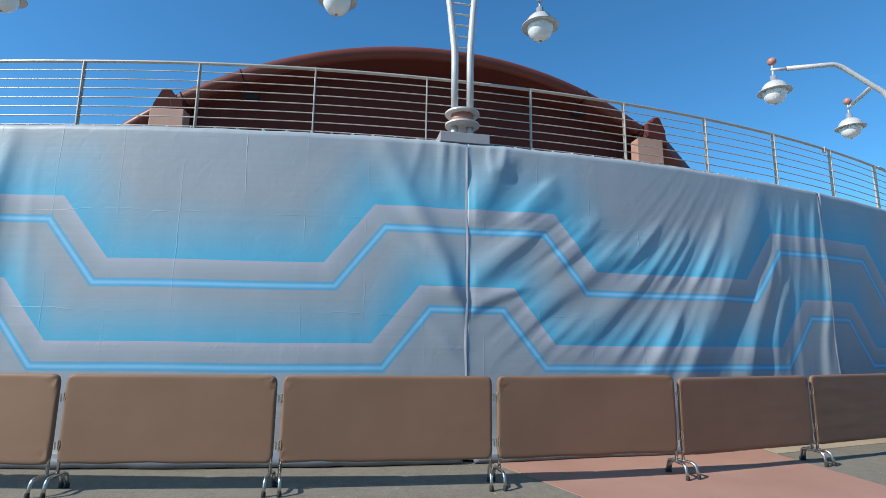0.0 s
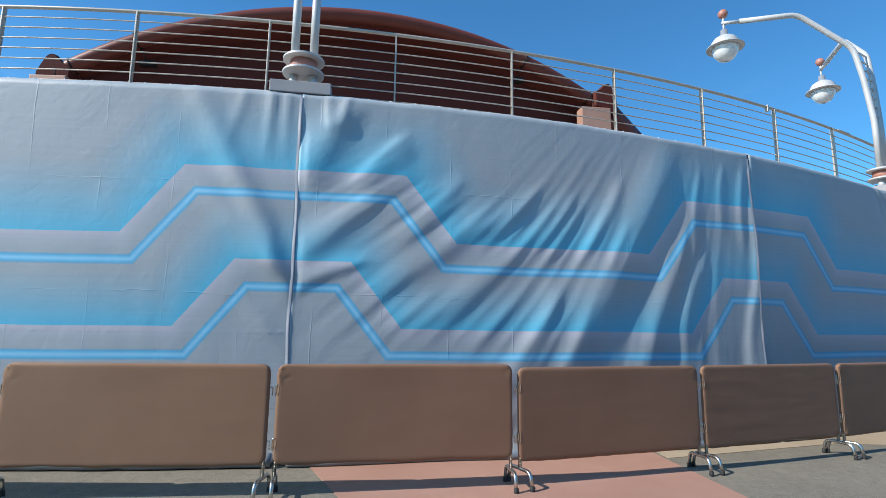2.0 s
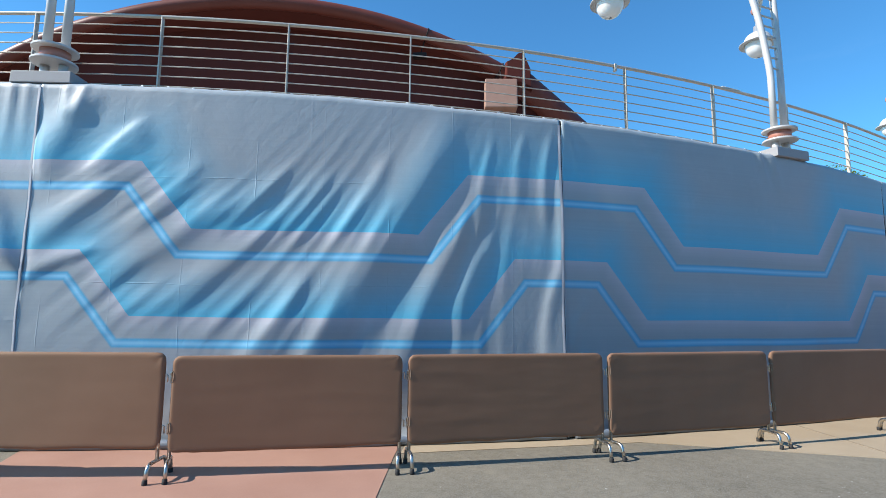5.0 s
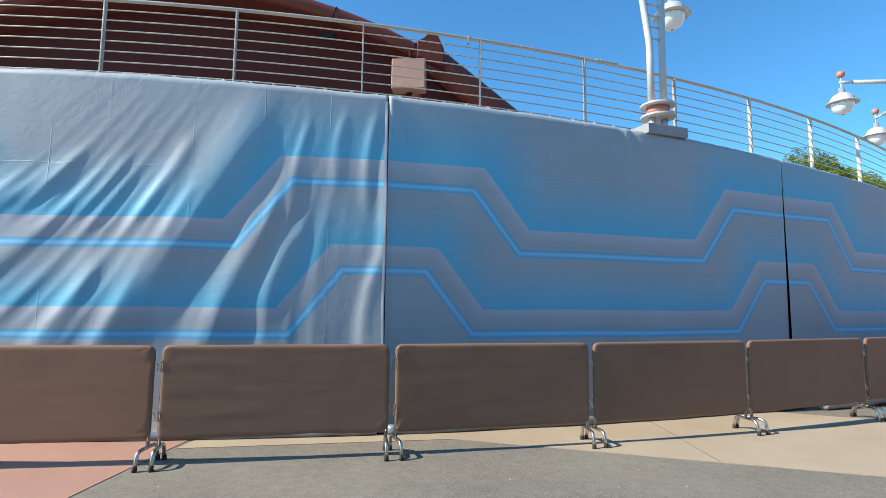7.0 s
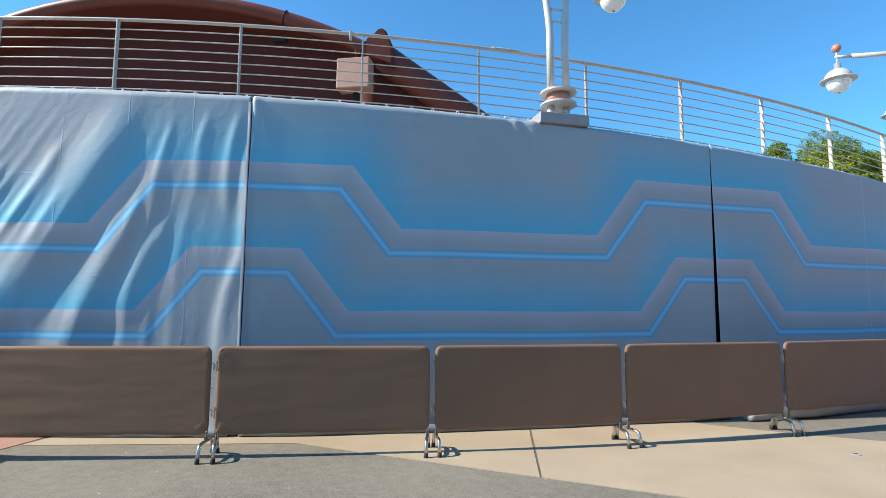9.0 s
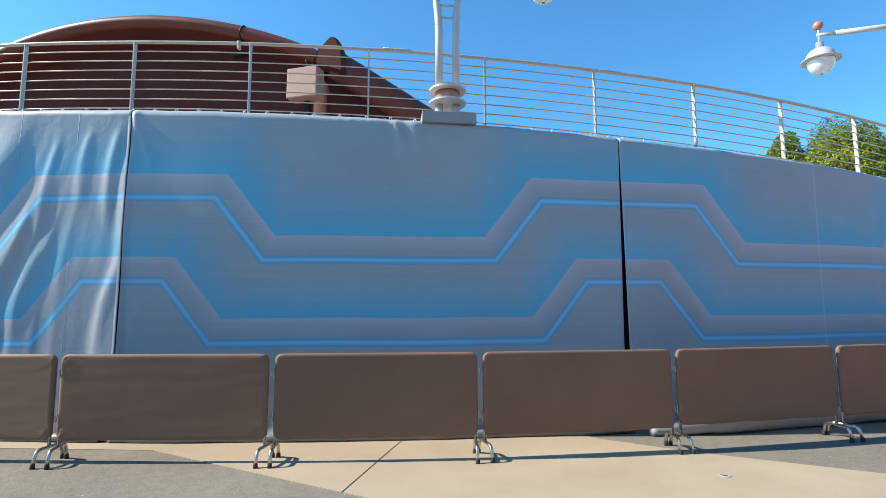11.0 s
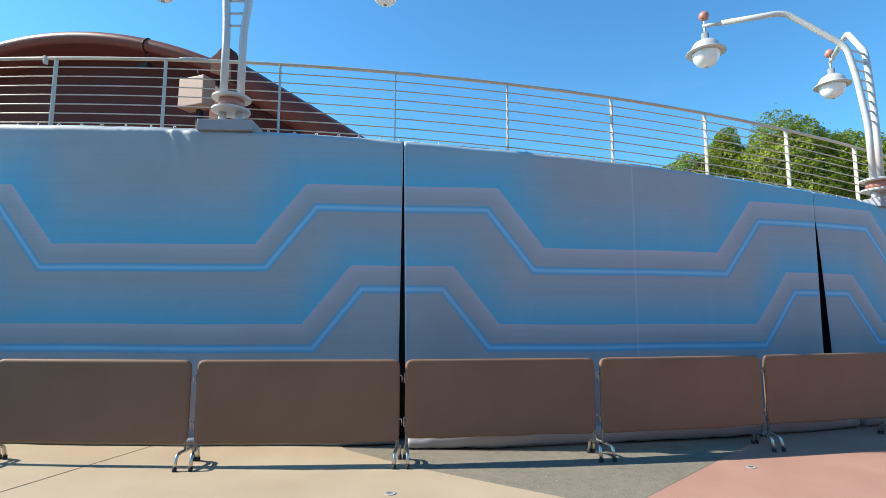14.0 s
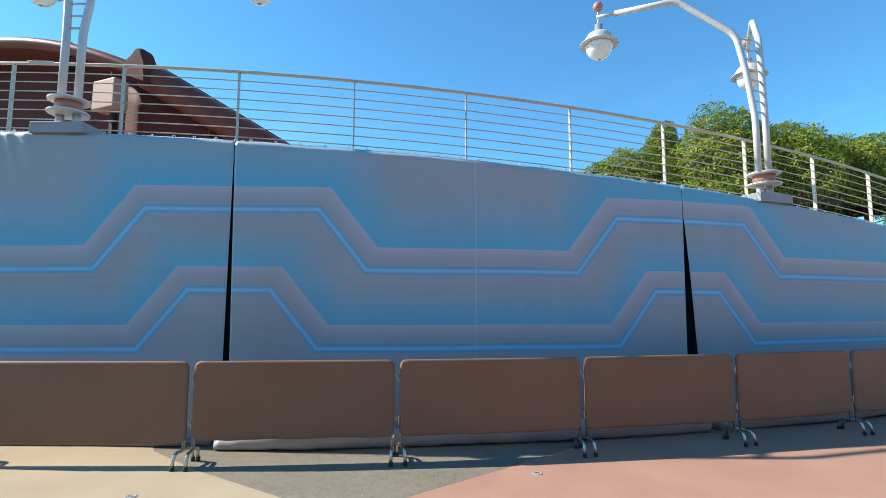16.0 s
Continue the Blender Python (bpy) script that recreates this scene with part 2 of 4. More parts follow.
def banner_cloth(name):
    """Printed banner: two stepped bright lines, pale bands and blue glows on grey. The coordinates are metres from the
    nearer seam, and height."""
    m, n, l, b = material(name, 0.5)
    uv = n.new("ShaderNodeUVMap")
    uv.uv_map = "print"
    sep = n.new("ShaderNodeSeparateXYZ")
    l.new(uv.outputs[0], sep.inputs[0])
    u, z = sep.outputs[0], sep.outputs[1]

    def op(o, a, c=None, d=None, clamp=False):
        return math_node(n, l, o, a, c, d, clamp)

    def depth(top, low, foot, ku, kz):
        slant = op("SUBTRACT", op("MULTIPLY", op("SUBTRACT", foot, u), ku), op("MULTIPLY", op("SUBTRACT", z, low), kz))
        return op("MAXIMUM", op("SUBTRACT", low, z), op("MINIMUM", op("SUBTRACT", top, z), slant))

    d1 = depth(3.265, 2.47, 1.892, 0.785, 0.619)
    d2 = depth(2.205, 1.445, 1.254, 0.782, 0.623)
    cloud = ramp(n, l, noise_node(n, l, 0.9, 4, 0.6), 0.3, 0.7)
    grey = mix_colour(n, l, cloud, GREY_A, GREY_B)

    def glow(d, reach):
        g = ramp(n, l, d, -reach, 0.0)
        g = op("MULTIPLY", op("POWER", g, 1.25), op("LESS_THAN", d, 0.0))
        return g

    g2 = op("MULTIPLY", glow(d2, 0.62), ramp(n, l, d1, 0.34, 0.52))
    g1 = glow(d1, 0.85)
    col = mix_colour(n, l, op("MULTIPLY", op("ADD", g1, g2, clamp=True), 0.90), grey, BLUE)

    def band(colour, d, edge):
        inside = op("MULTIPLY", op("GREATER_THAN", d, 0.0), op("SUBTRACT", 1.0, ramp(n, l, d, 0.0, edge)))
        return mix_colour(n, l, op("MULTIPLY", op("POWER", inside, 1.5), 0.75), colour, PALE)

    col = band(band(col, d1, 0.22), d2, 0.22)

    def line(colour, d, at):
        off = op("ABSOLUTE", op("SUBTRACT", d, at))
        rim = op("SUBTRACT", 1.0, ramp(n, l, off, 0.036, 0.064))
        core = op("SUBTRACT", 1.0, ramp(n, l, off, 0.004, 0.044))
        colour = mix_colour(n, l, rim, colour, LINE_RIM)
        return mix_colour(n, l, core, colour, LINE_CORE)

    col = line(line(col, d1, 0.305), d2, 0.305)
    flat = n.new("ShaderNodeUVMap")
    flat.uv_map = "flat"
    fs = n.new("ShaderNodeSeparateXYZ")
    l.new(flat.outputs[0], fs.inputs[0])
    slack = op("MULTIPLY_ADD", op("LESS_THAN", fs.outputs[0], 12.10), 0.82, 0.18)
    stitch = op("MULTIPLY", ramp(n, l, u, 3.214, 3.222), op("SUBTRACT", 1.15, slack))
    hem = op("SUBTRACT", 1.0, ramp(n, l, u, 0.010, 0.016))
    col = mix_colour(n, l, op("MULTIPLY", op("MAXIMUM", stitch, hem), 0.28), col, (0.62, 0.66, 0.70))
    smear = ramp(n, l, noise_node(n, l, 3.0, 5, 0.6), 0.58, 0.80)
    col = mix_colour(n, l, op("MULTIPLY", smear, 0.12), col, (0.62, 0.64, 0.66))
    # pale upright streaks: reflections on the vinyl, put into the colour
    sheen_streak = ramp(n, l, noise_node(n, l, 1.0, 3, 0.6, (1.6, 1.6, 0.12)), 0.55, 0.85)
    col = mix_colour(n, l, op("MULTIPLY", sheen_streak, 0.10), col, (0.60, 0.66, 0.74))
    # faint rust stains on the taut sheets, and the print's fine sideways lines
    rust = op("MULTIPLY", ramp(n, l, noise_node(n, l, 0.55, 3, 0.55, (1, 1, 0.7)), 0.56, 0.74), op("SUBTRACT", 1.18, slack))
    col = mix_colour(n, l, op("MULTIPLY", rust, 0.22), col, (0.36, 0.27, 0.25))
    rows = ramp(n, l, noise_node(n, l, 1.0, 2, 0.5, (0.4, 0.4, 38.0)), 0.35, 0.65)
    col = mix_colour(n, l, op("MULTIPLY", rows, 0.10), col, (0.20, 0.24, 0.29))
    l.new(col, b.inputs["Base Color"])
    l.new(op("MULTIPLY_ADD", cloud, 0.12, 0.48), b.inputs["Roughness"])
    # creases from folding, and crinkles, stronger in the slack sheets than in the taut ones
    warp = noise_node(n, l, 1.1, 2, 0.5)

    def crease(axis, pitch, width):
        q = op("FRACT", op("ADD", op("DIVIDE", axis, pitch), op("MULTIPLY", warp, 0.10)))
        off = op("MULTIPLY", op("ABSOLUTE", op("SUBTRACT", q, 0.5)), pitch)
        return op("SUBTRACT", 1.0, ramp(n, l, off, 0.0, width))

    broken = ramp(n, l, noise_node(n, l, 1.4, 3, 0.6), 0.42, 0.66)
    lines = op("MULTIPLY", op("MAXIMUM", crease(fs.outputs[0], 0.79, 0.009), crease(fs.outputs[1], 1.26, 0.007)), broken)
    crink = op("ABSOLUTE", op("SUBTRACT", noise_node(n, l, 6.5, 3, 0.5), 0.5))
    height = op("MULTIPLY", op("ADD", op("MULTIPLY", lines, 0.50), op("MULTIPLY", crink, 1.25)), slack)
    fine = op("ADD", op("MULTIPLY", noise_node(n, l, 16, 3, 0.6), 0.10), op("MULTIPLY", noise_node(n, l, 240, 2, 0.5), 0.03))
    # puckered stitching down the middle of each sheet
    row = op("SUBTRACT", 1.0, ramp(n, l, op("ABSOLUTE", op("SUBTRACT", u, 3.232)), 0.0, 0.022))
    pucker = op("MULTIPLY", row, op("MULTIPLY_ADD", op("SINE", op("MULTIPLY_ADD", z, 75.0, op("MULTIPLY", warp, 30.0))), 0.35, 0.5))
    height = op("ADD", height, op("MULTIPLY", op("MULTIPLY", pucker, slack), 0.28))
    # a gathered weld that runs sideways below the lower band
    weld_z = op("MULTIPLY_ADD", warp, 0.05, 1.37)
    weld = op("SUBTRACT", 1.0, ramp(n, l, op("ABSOLUTE", op("SUBTRACT", fs.outputs[1], weld_z)), 0.0, 0.035))
    ripple = op("SINE", op("MULTIPLY_ADD", fs.outputs[0], 60.0, op("MULTIPLY", warp, 40.0)))
    weld = op("MULTIPLY", op("MULTIPLY", weld, op("LESS_THAN", fs.outputs[0], 5.66)), op("MULTIPLY_ADD", ripple, 0.4, 0.5))
    height = op("ADD", height, op("MULTIPLY", op("MULTIPLY", weld, broken), 0.75))
    bump(n, l, b, op("ADD", height, fine), 0.55, 0.008)
    b.inputs["Specular IOR Level"].default_value = 0.4
    return m


GREY_A, GREY_B = (0.330, 0.372, 0.392), (0.372, 0.412, 0.434)
PALE = (0.53, 0.51, 0.565)
BLUE = (0.052, 0.455, 0.66)
LINE_RIM, LINE_CORE = (0.045, 0.38, 0.62), (0.26, 0.58, 0.78)
BANNER = banner_cloth("printed vinyl banner")


def leaf_material(name):
    m, n, l, b = material(name, 0.5)
    geo = n.new("ShaderNodeNewGeometry")
    l.new(mix_colour(n, l, geo.outputs["Random Per Island"], (0.045, 0.092, 0.008), (0.41, 0.46, 0.030)), b.inputs["Base Color"])
    tr = n.new("ShaderNodeBsdfTranslucent")
    tr.inputs[0].default_value = (0.16, 0.28, 0.03, 1)
    mx = n.new("ShaderNodeMixShader")
    mx.inputs[0].default_value = 0.3
    l.new(b.outputs[0], mx.inputs[1])
    l.new(tr.outputs[0], mx.inputs[2])
    l.new(mx.outputs[0], n["Material Output"].inputs[0])
    return m


LEAF = leaf_material("green leaves")
BARK = worn("brown bark", (0.05, 0.035, 0.025), (0.10, 0.075, 0.05), 5, 40, 0.9)


# ---- ground and pavement ----
PHI0, PHI1 = -14.0, 66.0
bm = bmesh.new()
ring = [(-600, -600), (600, -600), (600, 600), (-600, 600)]
bm.faces.new([bm.verts.new((x, y, 0)) for x, y in ring])
tagged(new("ground", bm_mesh("ground", bm, STONE_DARK)), "dark grey exposed aggregate concrete ground", "ground", kind="structure")


def slab(name, outline, mat, label):
    bm = bmesh.new()
    top = [bm.verts.new((x, y, 0.006)) for x, y in outline]
    low = [bm.verts.new((x, y, -0.03)) for x, y in outline]
    bm.faces.new(top)
    for i in range(len(top)):
        j = (i + 1) % len(top)
        bm.faces.new((top[i], low[i], low[j], top[j]))
    return tagged(new(name, bm_mesh(name, bm, mat)), label, "pavement", kind="structure")


# Coloured wedges run from the drum towards the plaza.
slab("pavement", [(0.35, 7.30), (1.47, 5.33), (4.2, 0.56), (6.2, -2.94), (4.92, 5.60), (4.66, 7.33), (4.55, 8.2)], PINK, "pink coloured concrete paving wedge")
slab("pavement", [(4.70, 7.47), (4.60, 8.4), (7.3, 9.6), (9.62, 10.5), (9.78, 9.70), (10.08, 8.36), (7.40, 8.55)], BEIGE, "beige coloured concrete paving by the wall")
slab("pavement", [(9.63, 10.55), (11.2, 11.4), (11.85, 11.10), (12.89, 10.95), (14.97, 10.88), (14.72, 10.0), (14.05, 8.02), (11.8, 8.24), (10.095, 8.36), (9.79, 9.72)], BEIGE, "beige coloured concrete paving bay")
slab("pavement", [(14.06, 8.0), (14.73, 10.0), (15.0, 10.9), (15.99, 14.1), (16.5, 15.8), (21.0, 19.5), (27.0, 28.0), (40.0, 20.0), (30.0, 5.0)], PINK, "pink coloured concrete paving wedge")
# Joints between the bays
for a, b in (((9.62, 10.5), (10.09, 8.36)), ((14.98, 10.88), (14.05, 8.0)), ((14.99, 10.9), (16.4, 15.4))):
    a, b = Vector((*a, 0.0062)), Vector((*b, 0.0062))
    side = (b - a).cross(Vector((0, 0, 1))).normalized() * 0.003
    bm = bmesh.new()
    lift = Vector((0, 0, 0.004))
    bm.faces.new([bm.verts.new(p + lift) for p in (a - side, a + side, b + side, b - side)])
    tagged(new("pavement_joint", bm_mesh("pavement_joint", bm, JOINT)), "dark filled joint between paving bays", "joint", kind="structure")

# Small round covers in the paving
for x, y in ((13.1, 10.2), (15.92, 12.76)):
    cov = thing("floor_cover", pose(x, y, 0.006, 0, 0, 30), "small round steel cover set in the paving", "cover", "floor covers")
    v, f = lathe([(0.052, -0.004), (0.052, 0.004), (0.045, 0.006), (0.040, 0.003)], 20)
    under("rim", mesh_of("rim", v, f, PLINTH), cov)
    bm = box_bm(-0.022, -0.004, 0.002, 0.022, 0.004, 0.0075, 0.001)
    under("slot", bm_mesh("slot", bm, DARKFIT), cov)


# ---- the drum: wall and deck ----
def arc_strip(name, profile, mat, p0=PHI0, p1=PHI1, step=0.5, smooth=True):
    """profile(phi) gives the (r, z) of each lengthwise line."""
    n = int((p1 - p0) / step) + 1
    verts, faces = [], []
    k = 0
    for i in range(n):
        phi = p0 + (p1 - p0) * i / (n - 1)
        pr = profile(phi)
        k = len(pr)
        verts += [polar(phi, r, z) for r, z in pr]
    for i in range(n - 1):
        for j in range(k):
            a, b = i * k + j, i * k + (j + 1) % k
            faces.append((a, a + k, b + k, b))
    return mesh_of(name, verts, faces, mat, smooth)


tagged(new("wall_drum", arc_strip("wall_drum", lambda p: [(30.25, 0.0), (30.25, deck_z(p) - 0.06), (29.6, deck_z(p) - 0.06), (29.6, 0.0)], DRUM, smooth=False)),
       "curved retaining wall hidden behind printed banners, near-black so their gaps read dark", "wall", kind="structure")
tagged(new("floor_deck", arc_strip("floor_deck", lambda p: [(30.30, deck_z(p) - 0.05), (30.30, deck_z(p) - 0.02), (12.0, deck_z(p) - 0.02), (12.0, deck_z(p) - 0.05)], DECK, smooth=False)),
       "raised concrete deck that ramps down along its curved edge", "floor", kind="structure")


# plain wall that closes the far side of the plaza, behind the walk
# out of view: added so the covers reflect something reddish and less sky
tagged(new("wall_plaza_unseen", arc_strip("wall_plaza_unseen", lambda p: [(58.4, 0.0), (58.4, 7.2), (58.0, 7.2), (58.0, 0.0)], UNSEENWALL, 2.0, 88.0, 2.0, False)),
       "plain terracotta wall beyond the plaza, unseen, added to tint reflections", "wall", kind="structure")


# ---- banners ----
R_BAN = 30.45
ARC = R_BAN * math.pi / 180
SEAMS = [-13.67, -1.52, 10.65, 22.77, 34.88, 47.08, 59.25, 71.4]


def hump(x, centre, width):
    return np.exp(-((x - centre) / width) ** 2)


def ridge(q):
    """Rounded folds with sharper crests."""
    s = np.sin(q)
    return s * (0.72 + 0.28 * s)


def crest(u, z, u0, z0, u1, z1, lit, shade, height):
    """A fold along a line from its upper to its lower end, gentle on the side of the sun and steeper on the other; it fades at its ends."""
    du, dz = u1 - u0, z1 - z0
    size = math.hypot(du, dz)
    s = ((u - u0) * du + (z - z0) * dz) / size ** 2
    bend = 0.05 * size * np.sin(np.pi * np.clip(s, 0, 1) + u0)
    q = (-(u - u0) * dz + (z - z0) * du) / size + bend
    spread = 0.75 + 0.45 * np.clip(s, 0, 1)
    side = np.exp(-(q / (np.where(q < 0, lit, shade) * spread)) ** 2)
    ends = 1 / (1 + np.exp(-(s - 0.06) * 16)) / (1 + np.exp((s - 0.94) * 16))
    return height * side * ends


# Folds in metres from the seam at 10.65 and up from the ground: those gathered to the seam, and the drapes before the next one.
GATHERS = [
    (0.32, 4.22, 0.36, 3.75, 0.05, 0.09, 0.018), (0.58, 4.22, 0.46, 3.80, 0.07, 0.06, 0.018), (0.72, 4.10, -0.02, 3.12, 0.24, 0.20, 0.046), (1.30, 3.72, 0.58, 3.12, 0.09, 0.28, 0.034),
    (1.00, 2.90, -0.05, 2.24, 0.20, 0.15, 0.036), (0.90, 2.19, -0.10, 1.90, 0.13, 0.08, 0.026), (2.40, 2.82, 0.75, 1.92, 0.20, 0.14, 0.024),
    (2.75, 2.42, 1.25, 1.48, 0.18, 0.13, 0.022), (2.00, 3.22, 1.05, 2.45, 0.13, 0.13, 0.020), (3.00, 3.25, 2.05, 2.55, 0.11, 0.10, 0.017)]
DRAPES = [
    (4.78, 3.95, 3.36, 0.60, 0.38, 0.26, 0.066), (5.16, 3.00, 4.38, 0.60, 0.16, 0.17, 0.040), (5.42, 2.50, 5.05, 1.30, 0.10, 0.12, 0.022),
    (3.20, 2.05, 2.50, 0.70, 0.20, 0.17, 0.034), (4.10, 3.45, 3.62, 2.35, 0.12, 0.12, 0.026), (3.45, 3.20, 2.92, 2.45, 0.11, 0.11, 0.018),
    (5.44, 3.75, 5.36, 2.55, 0.06, 0.10, 0.014), (5.90, 3.85, 5.84, 2.90, 0.06, 0.10, 0.013), (6.30, 3.85, 6.22, 2.60, 0.07, 0.10, 0.020),
    (6.38, 2.10, 6.18, 0.80, 0.08, 0.12, 0.024)]


def folds(phi, z):
    """How far the cloth stands off its drum: tension folds about the seam at 10.65, drapes up to the seam at 22.77, nearly flat beyond."""
    u = (phi - 10.65) * ARC
    d = np.zeros_like(phi)
    wob = 0.35 * np.sin(u * 1.1 + 0.6 * z) + 0.25 * np.sin(1.9 * z - 0.7 * u + 1.0)
    # faint slanted ripples between the large folds
    zz = z - 2.0
    f = (u - 1.25 * zz) / (1 - 0.19 * zz)
    env = 1 / (1 + np.exp(-(u - 0.8) * 3.5)) / (1 + np.exp((u - 5.6) * 4.0)) / (1 + np.exp((z - 3.35) * 5.0))
    env = env * np.clip(0.5 + 0.7 * np.sin(1.5 * u + 2.3 * z) * np.sin(2.7 * z - 0.9 * u + 0.5), 0, 1)
    d += env * (0.009 * ridge(2 * np.pi * f / 0.52 + 3.6 * wob) + 0.0055 * ridge(2 * np.pi * f / 0.25 + 5.1 * wob + 1.7))
    on = (u > 0) * np.clip(u / 0.10, 0, 1) * (phi < 22.77)
    for row in GATHERS + DRAPES:
        d += on * crest(u, z, *row)
    # puckers in the slack cloth
    small = np.sin(9.1 * u + 4 * np.sin(1.3 * z + u)) * np.sin(5.3 * z - 3.1 * u + 2 * np.sin(2.1 * u))
    d += (phi < 22.77) * (u > -7) * 0.0018 * small * np.clip(1.2 - 0.25 * np.abs(u), 0.35, 1)
    # folds that run up from the seam on its sunny side
    for z0, slope, w, a, reach in ((1.95, 1.80, 0.13, 0.050, 1.25), (1.97, 0.95, 0.09, 0.040, 1.05), (2.05, 0.40, 0.06, 0.014, 0.6), (1.2, 0.9, 0.07, 0.016, 0.5)):
        side = np.clip(-u, 0, None)
        d += a * np.exp(-((z - z0 - slope * side) / (w * math.hypot(1, slope) + 0.06 * side)) ** 2) * np.exp(-(side / reach) ** 4) * np.clip(0.15 + side / 0.30, 0, 1) * (u < 0)
    # gathers under the lamp's plinth
    top = np.clip((z - 3.30) / 0.75, 0, 1)
    d += top * (u < 0) * (0.024 * hump(u, -0.33 - 0.05 * (4.3 - z), 0.055) + 0.016 * hump(u, -0.16, 0.05) + 0.012 * hump(u, -0.62 - 0.25 * (4.3 - z), 0.07))
    # upright folds about the seam at -1.5
    v = (phi + 1.52) * ARC
    e = np.exp(-((v + 0.75) / 1.3) ** 2) * (v < 0.0) + 0.7 * np.exp(-(v / 0.75) ** 2) * (v >= 0)
    d += (v > 0) * (v < 3) * (crest(v, z, 0.58, 4.0, 0.50, 0.40, 0.26, 0.15, 0.062) + crest(v, z, 0.20, 4.0, 0.14, 0.40, 0.10, 0.10, 0.016) + crest(v, z, 0.98, 3.9, 0.90, 1.6, 0.08, 0.08, 0.007))
    slant = v - 0.06 * z
    d += e * (0.018 * ridge(2 * np.pi * slant / 0.83 + 0.9 * np.sin(1.4 * z)) + 0.007 * ridge(2 * np.pi * slant / 0.31 + 1.3 * np.sin(0.9 * z + 2)) * (0.5 + 0.5 * np.sin(2.2 * z + 3 * v)))
    # pulls beside the lamps' plinths
    for c in (29.15, 29.45, 29.62, 49.0, 49.45):
        v = (phi - c) * ARC
        lo = np.clip((z - 3.35) / 0.7, 0, 1)
        d += 0.035 * lo * np.exp(-((v - 0.35 * (4.0 - z)) / 0.05) ** 2) - 0.020 * lo * np.exp(-((v + 0.10 - 0.25 * (4.0 - z)) / 0.06) ** 2)
    # the edge at 22.77 curls out, more so towards the ground; the next sheet hangs tighter to the wall
    v = (phi - 22.77) * ARC
    d += (v < 0.02) * np.clip((3.7 - z) / 1.2, 0, 1) * (0.042 + 0.015 * np.sin(2.3 * z + 0.5)) * np.exp(-(v / (0.085 + 0.11 * np.clip(2.3 - z, 0, 2))) ** 2)
    d -= (v > 0) * (0.004 + 0.055 * (1 - np.exp(-np.clip(v, 0, None) / 1.6)))
    # small crumples beyond that edge, and pulls from its top
    v = np.clip(v, 0, None)
    d += (v > 0) * 0.016 * np.clip((2.1 - z) / 0.5, 0, 1) * hump(v, 0.20 + 0.05 * np.sin(9.0 * z) + 0.03 * np.sin(21.0 * z), 0.05)
    d += (v > 0) * 0.010 * np.clip((z - 3.2) / 0.5, 0, 1) * (hump(v, 0.06 + 0.30 * np.clip(4.05 - z, 0, 1), 0.035) + hump(v, 0.03 + 0.06 * np.clip(4.05 - z, 0, 1), 0.03))
    # broad slackness
    d += np.where(phi < 22.77, 0.010, 0.006) * np.sin(0.9 * (phi - 3) * ARC + 0.8 * np.sin(1.3 * z)) * np.sin(1.1 * z + 0.5)
    far = 1 / (1 + np.exp(-(phi - 23.5) * 3))
    for c in SEAMS:
        v = (phi - c) * ARC
        d += far * 0.010 * np.exp(-(np.abs(v) / 0.8) ** 2) * np.sin(2 * np.pi * v / 0.7 + 0.5 * z + c) * np.clip((3.7 - z) / 2.5, 0, 1)
    return d


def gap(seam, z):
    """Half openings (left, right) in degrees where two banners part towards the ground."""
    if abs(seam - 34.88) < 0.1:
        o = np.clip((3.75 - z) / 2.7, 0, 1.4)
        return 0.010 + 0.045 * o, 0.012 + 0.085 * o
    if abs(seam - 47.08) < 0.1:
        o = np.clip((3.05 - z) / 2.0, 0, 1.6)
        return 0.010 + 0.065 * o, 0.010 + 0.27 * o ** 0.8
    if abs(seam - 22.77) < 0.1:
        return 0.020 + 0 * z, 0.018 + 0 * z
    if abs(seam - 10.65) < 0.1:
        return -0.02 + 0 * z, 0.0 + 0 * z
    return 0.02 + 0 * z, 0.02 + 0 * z


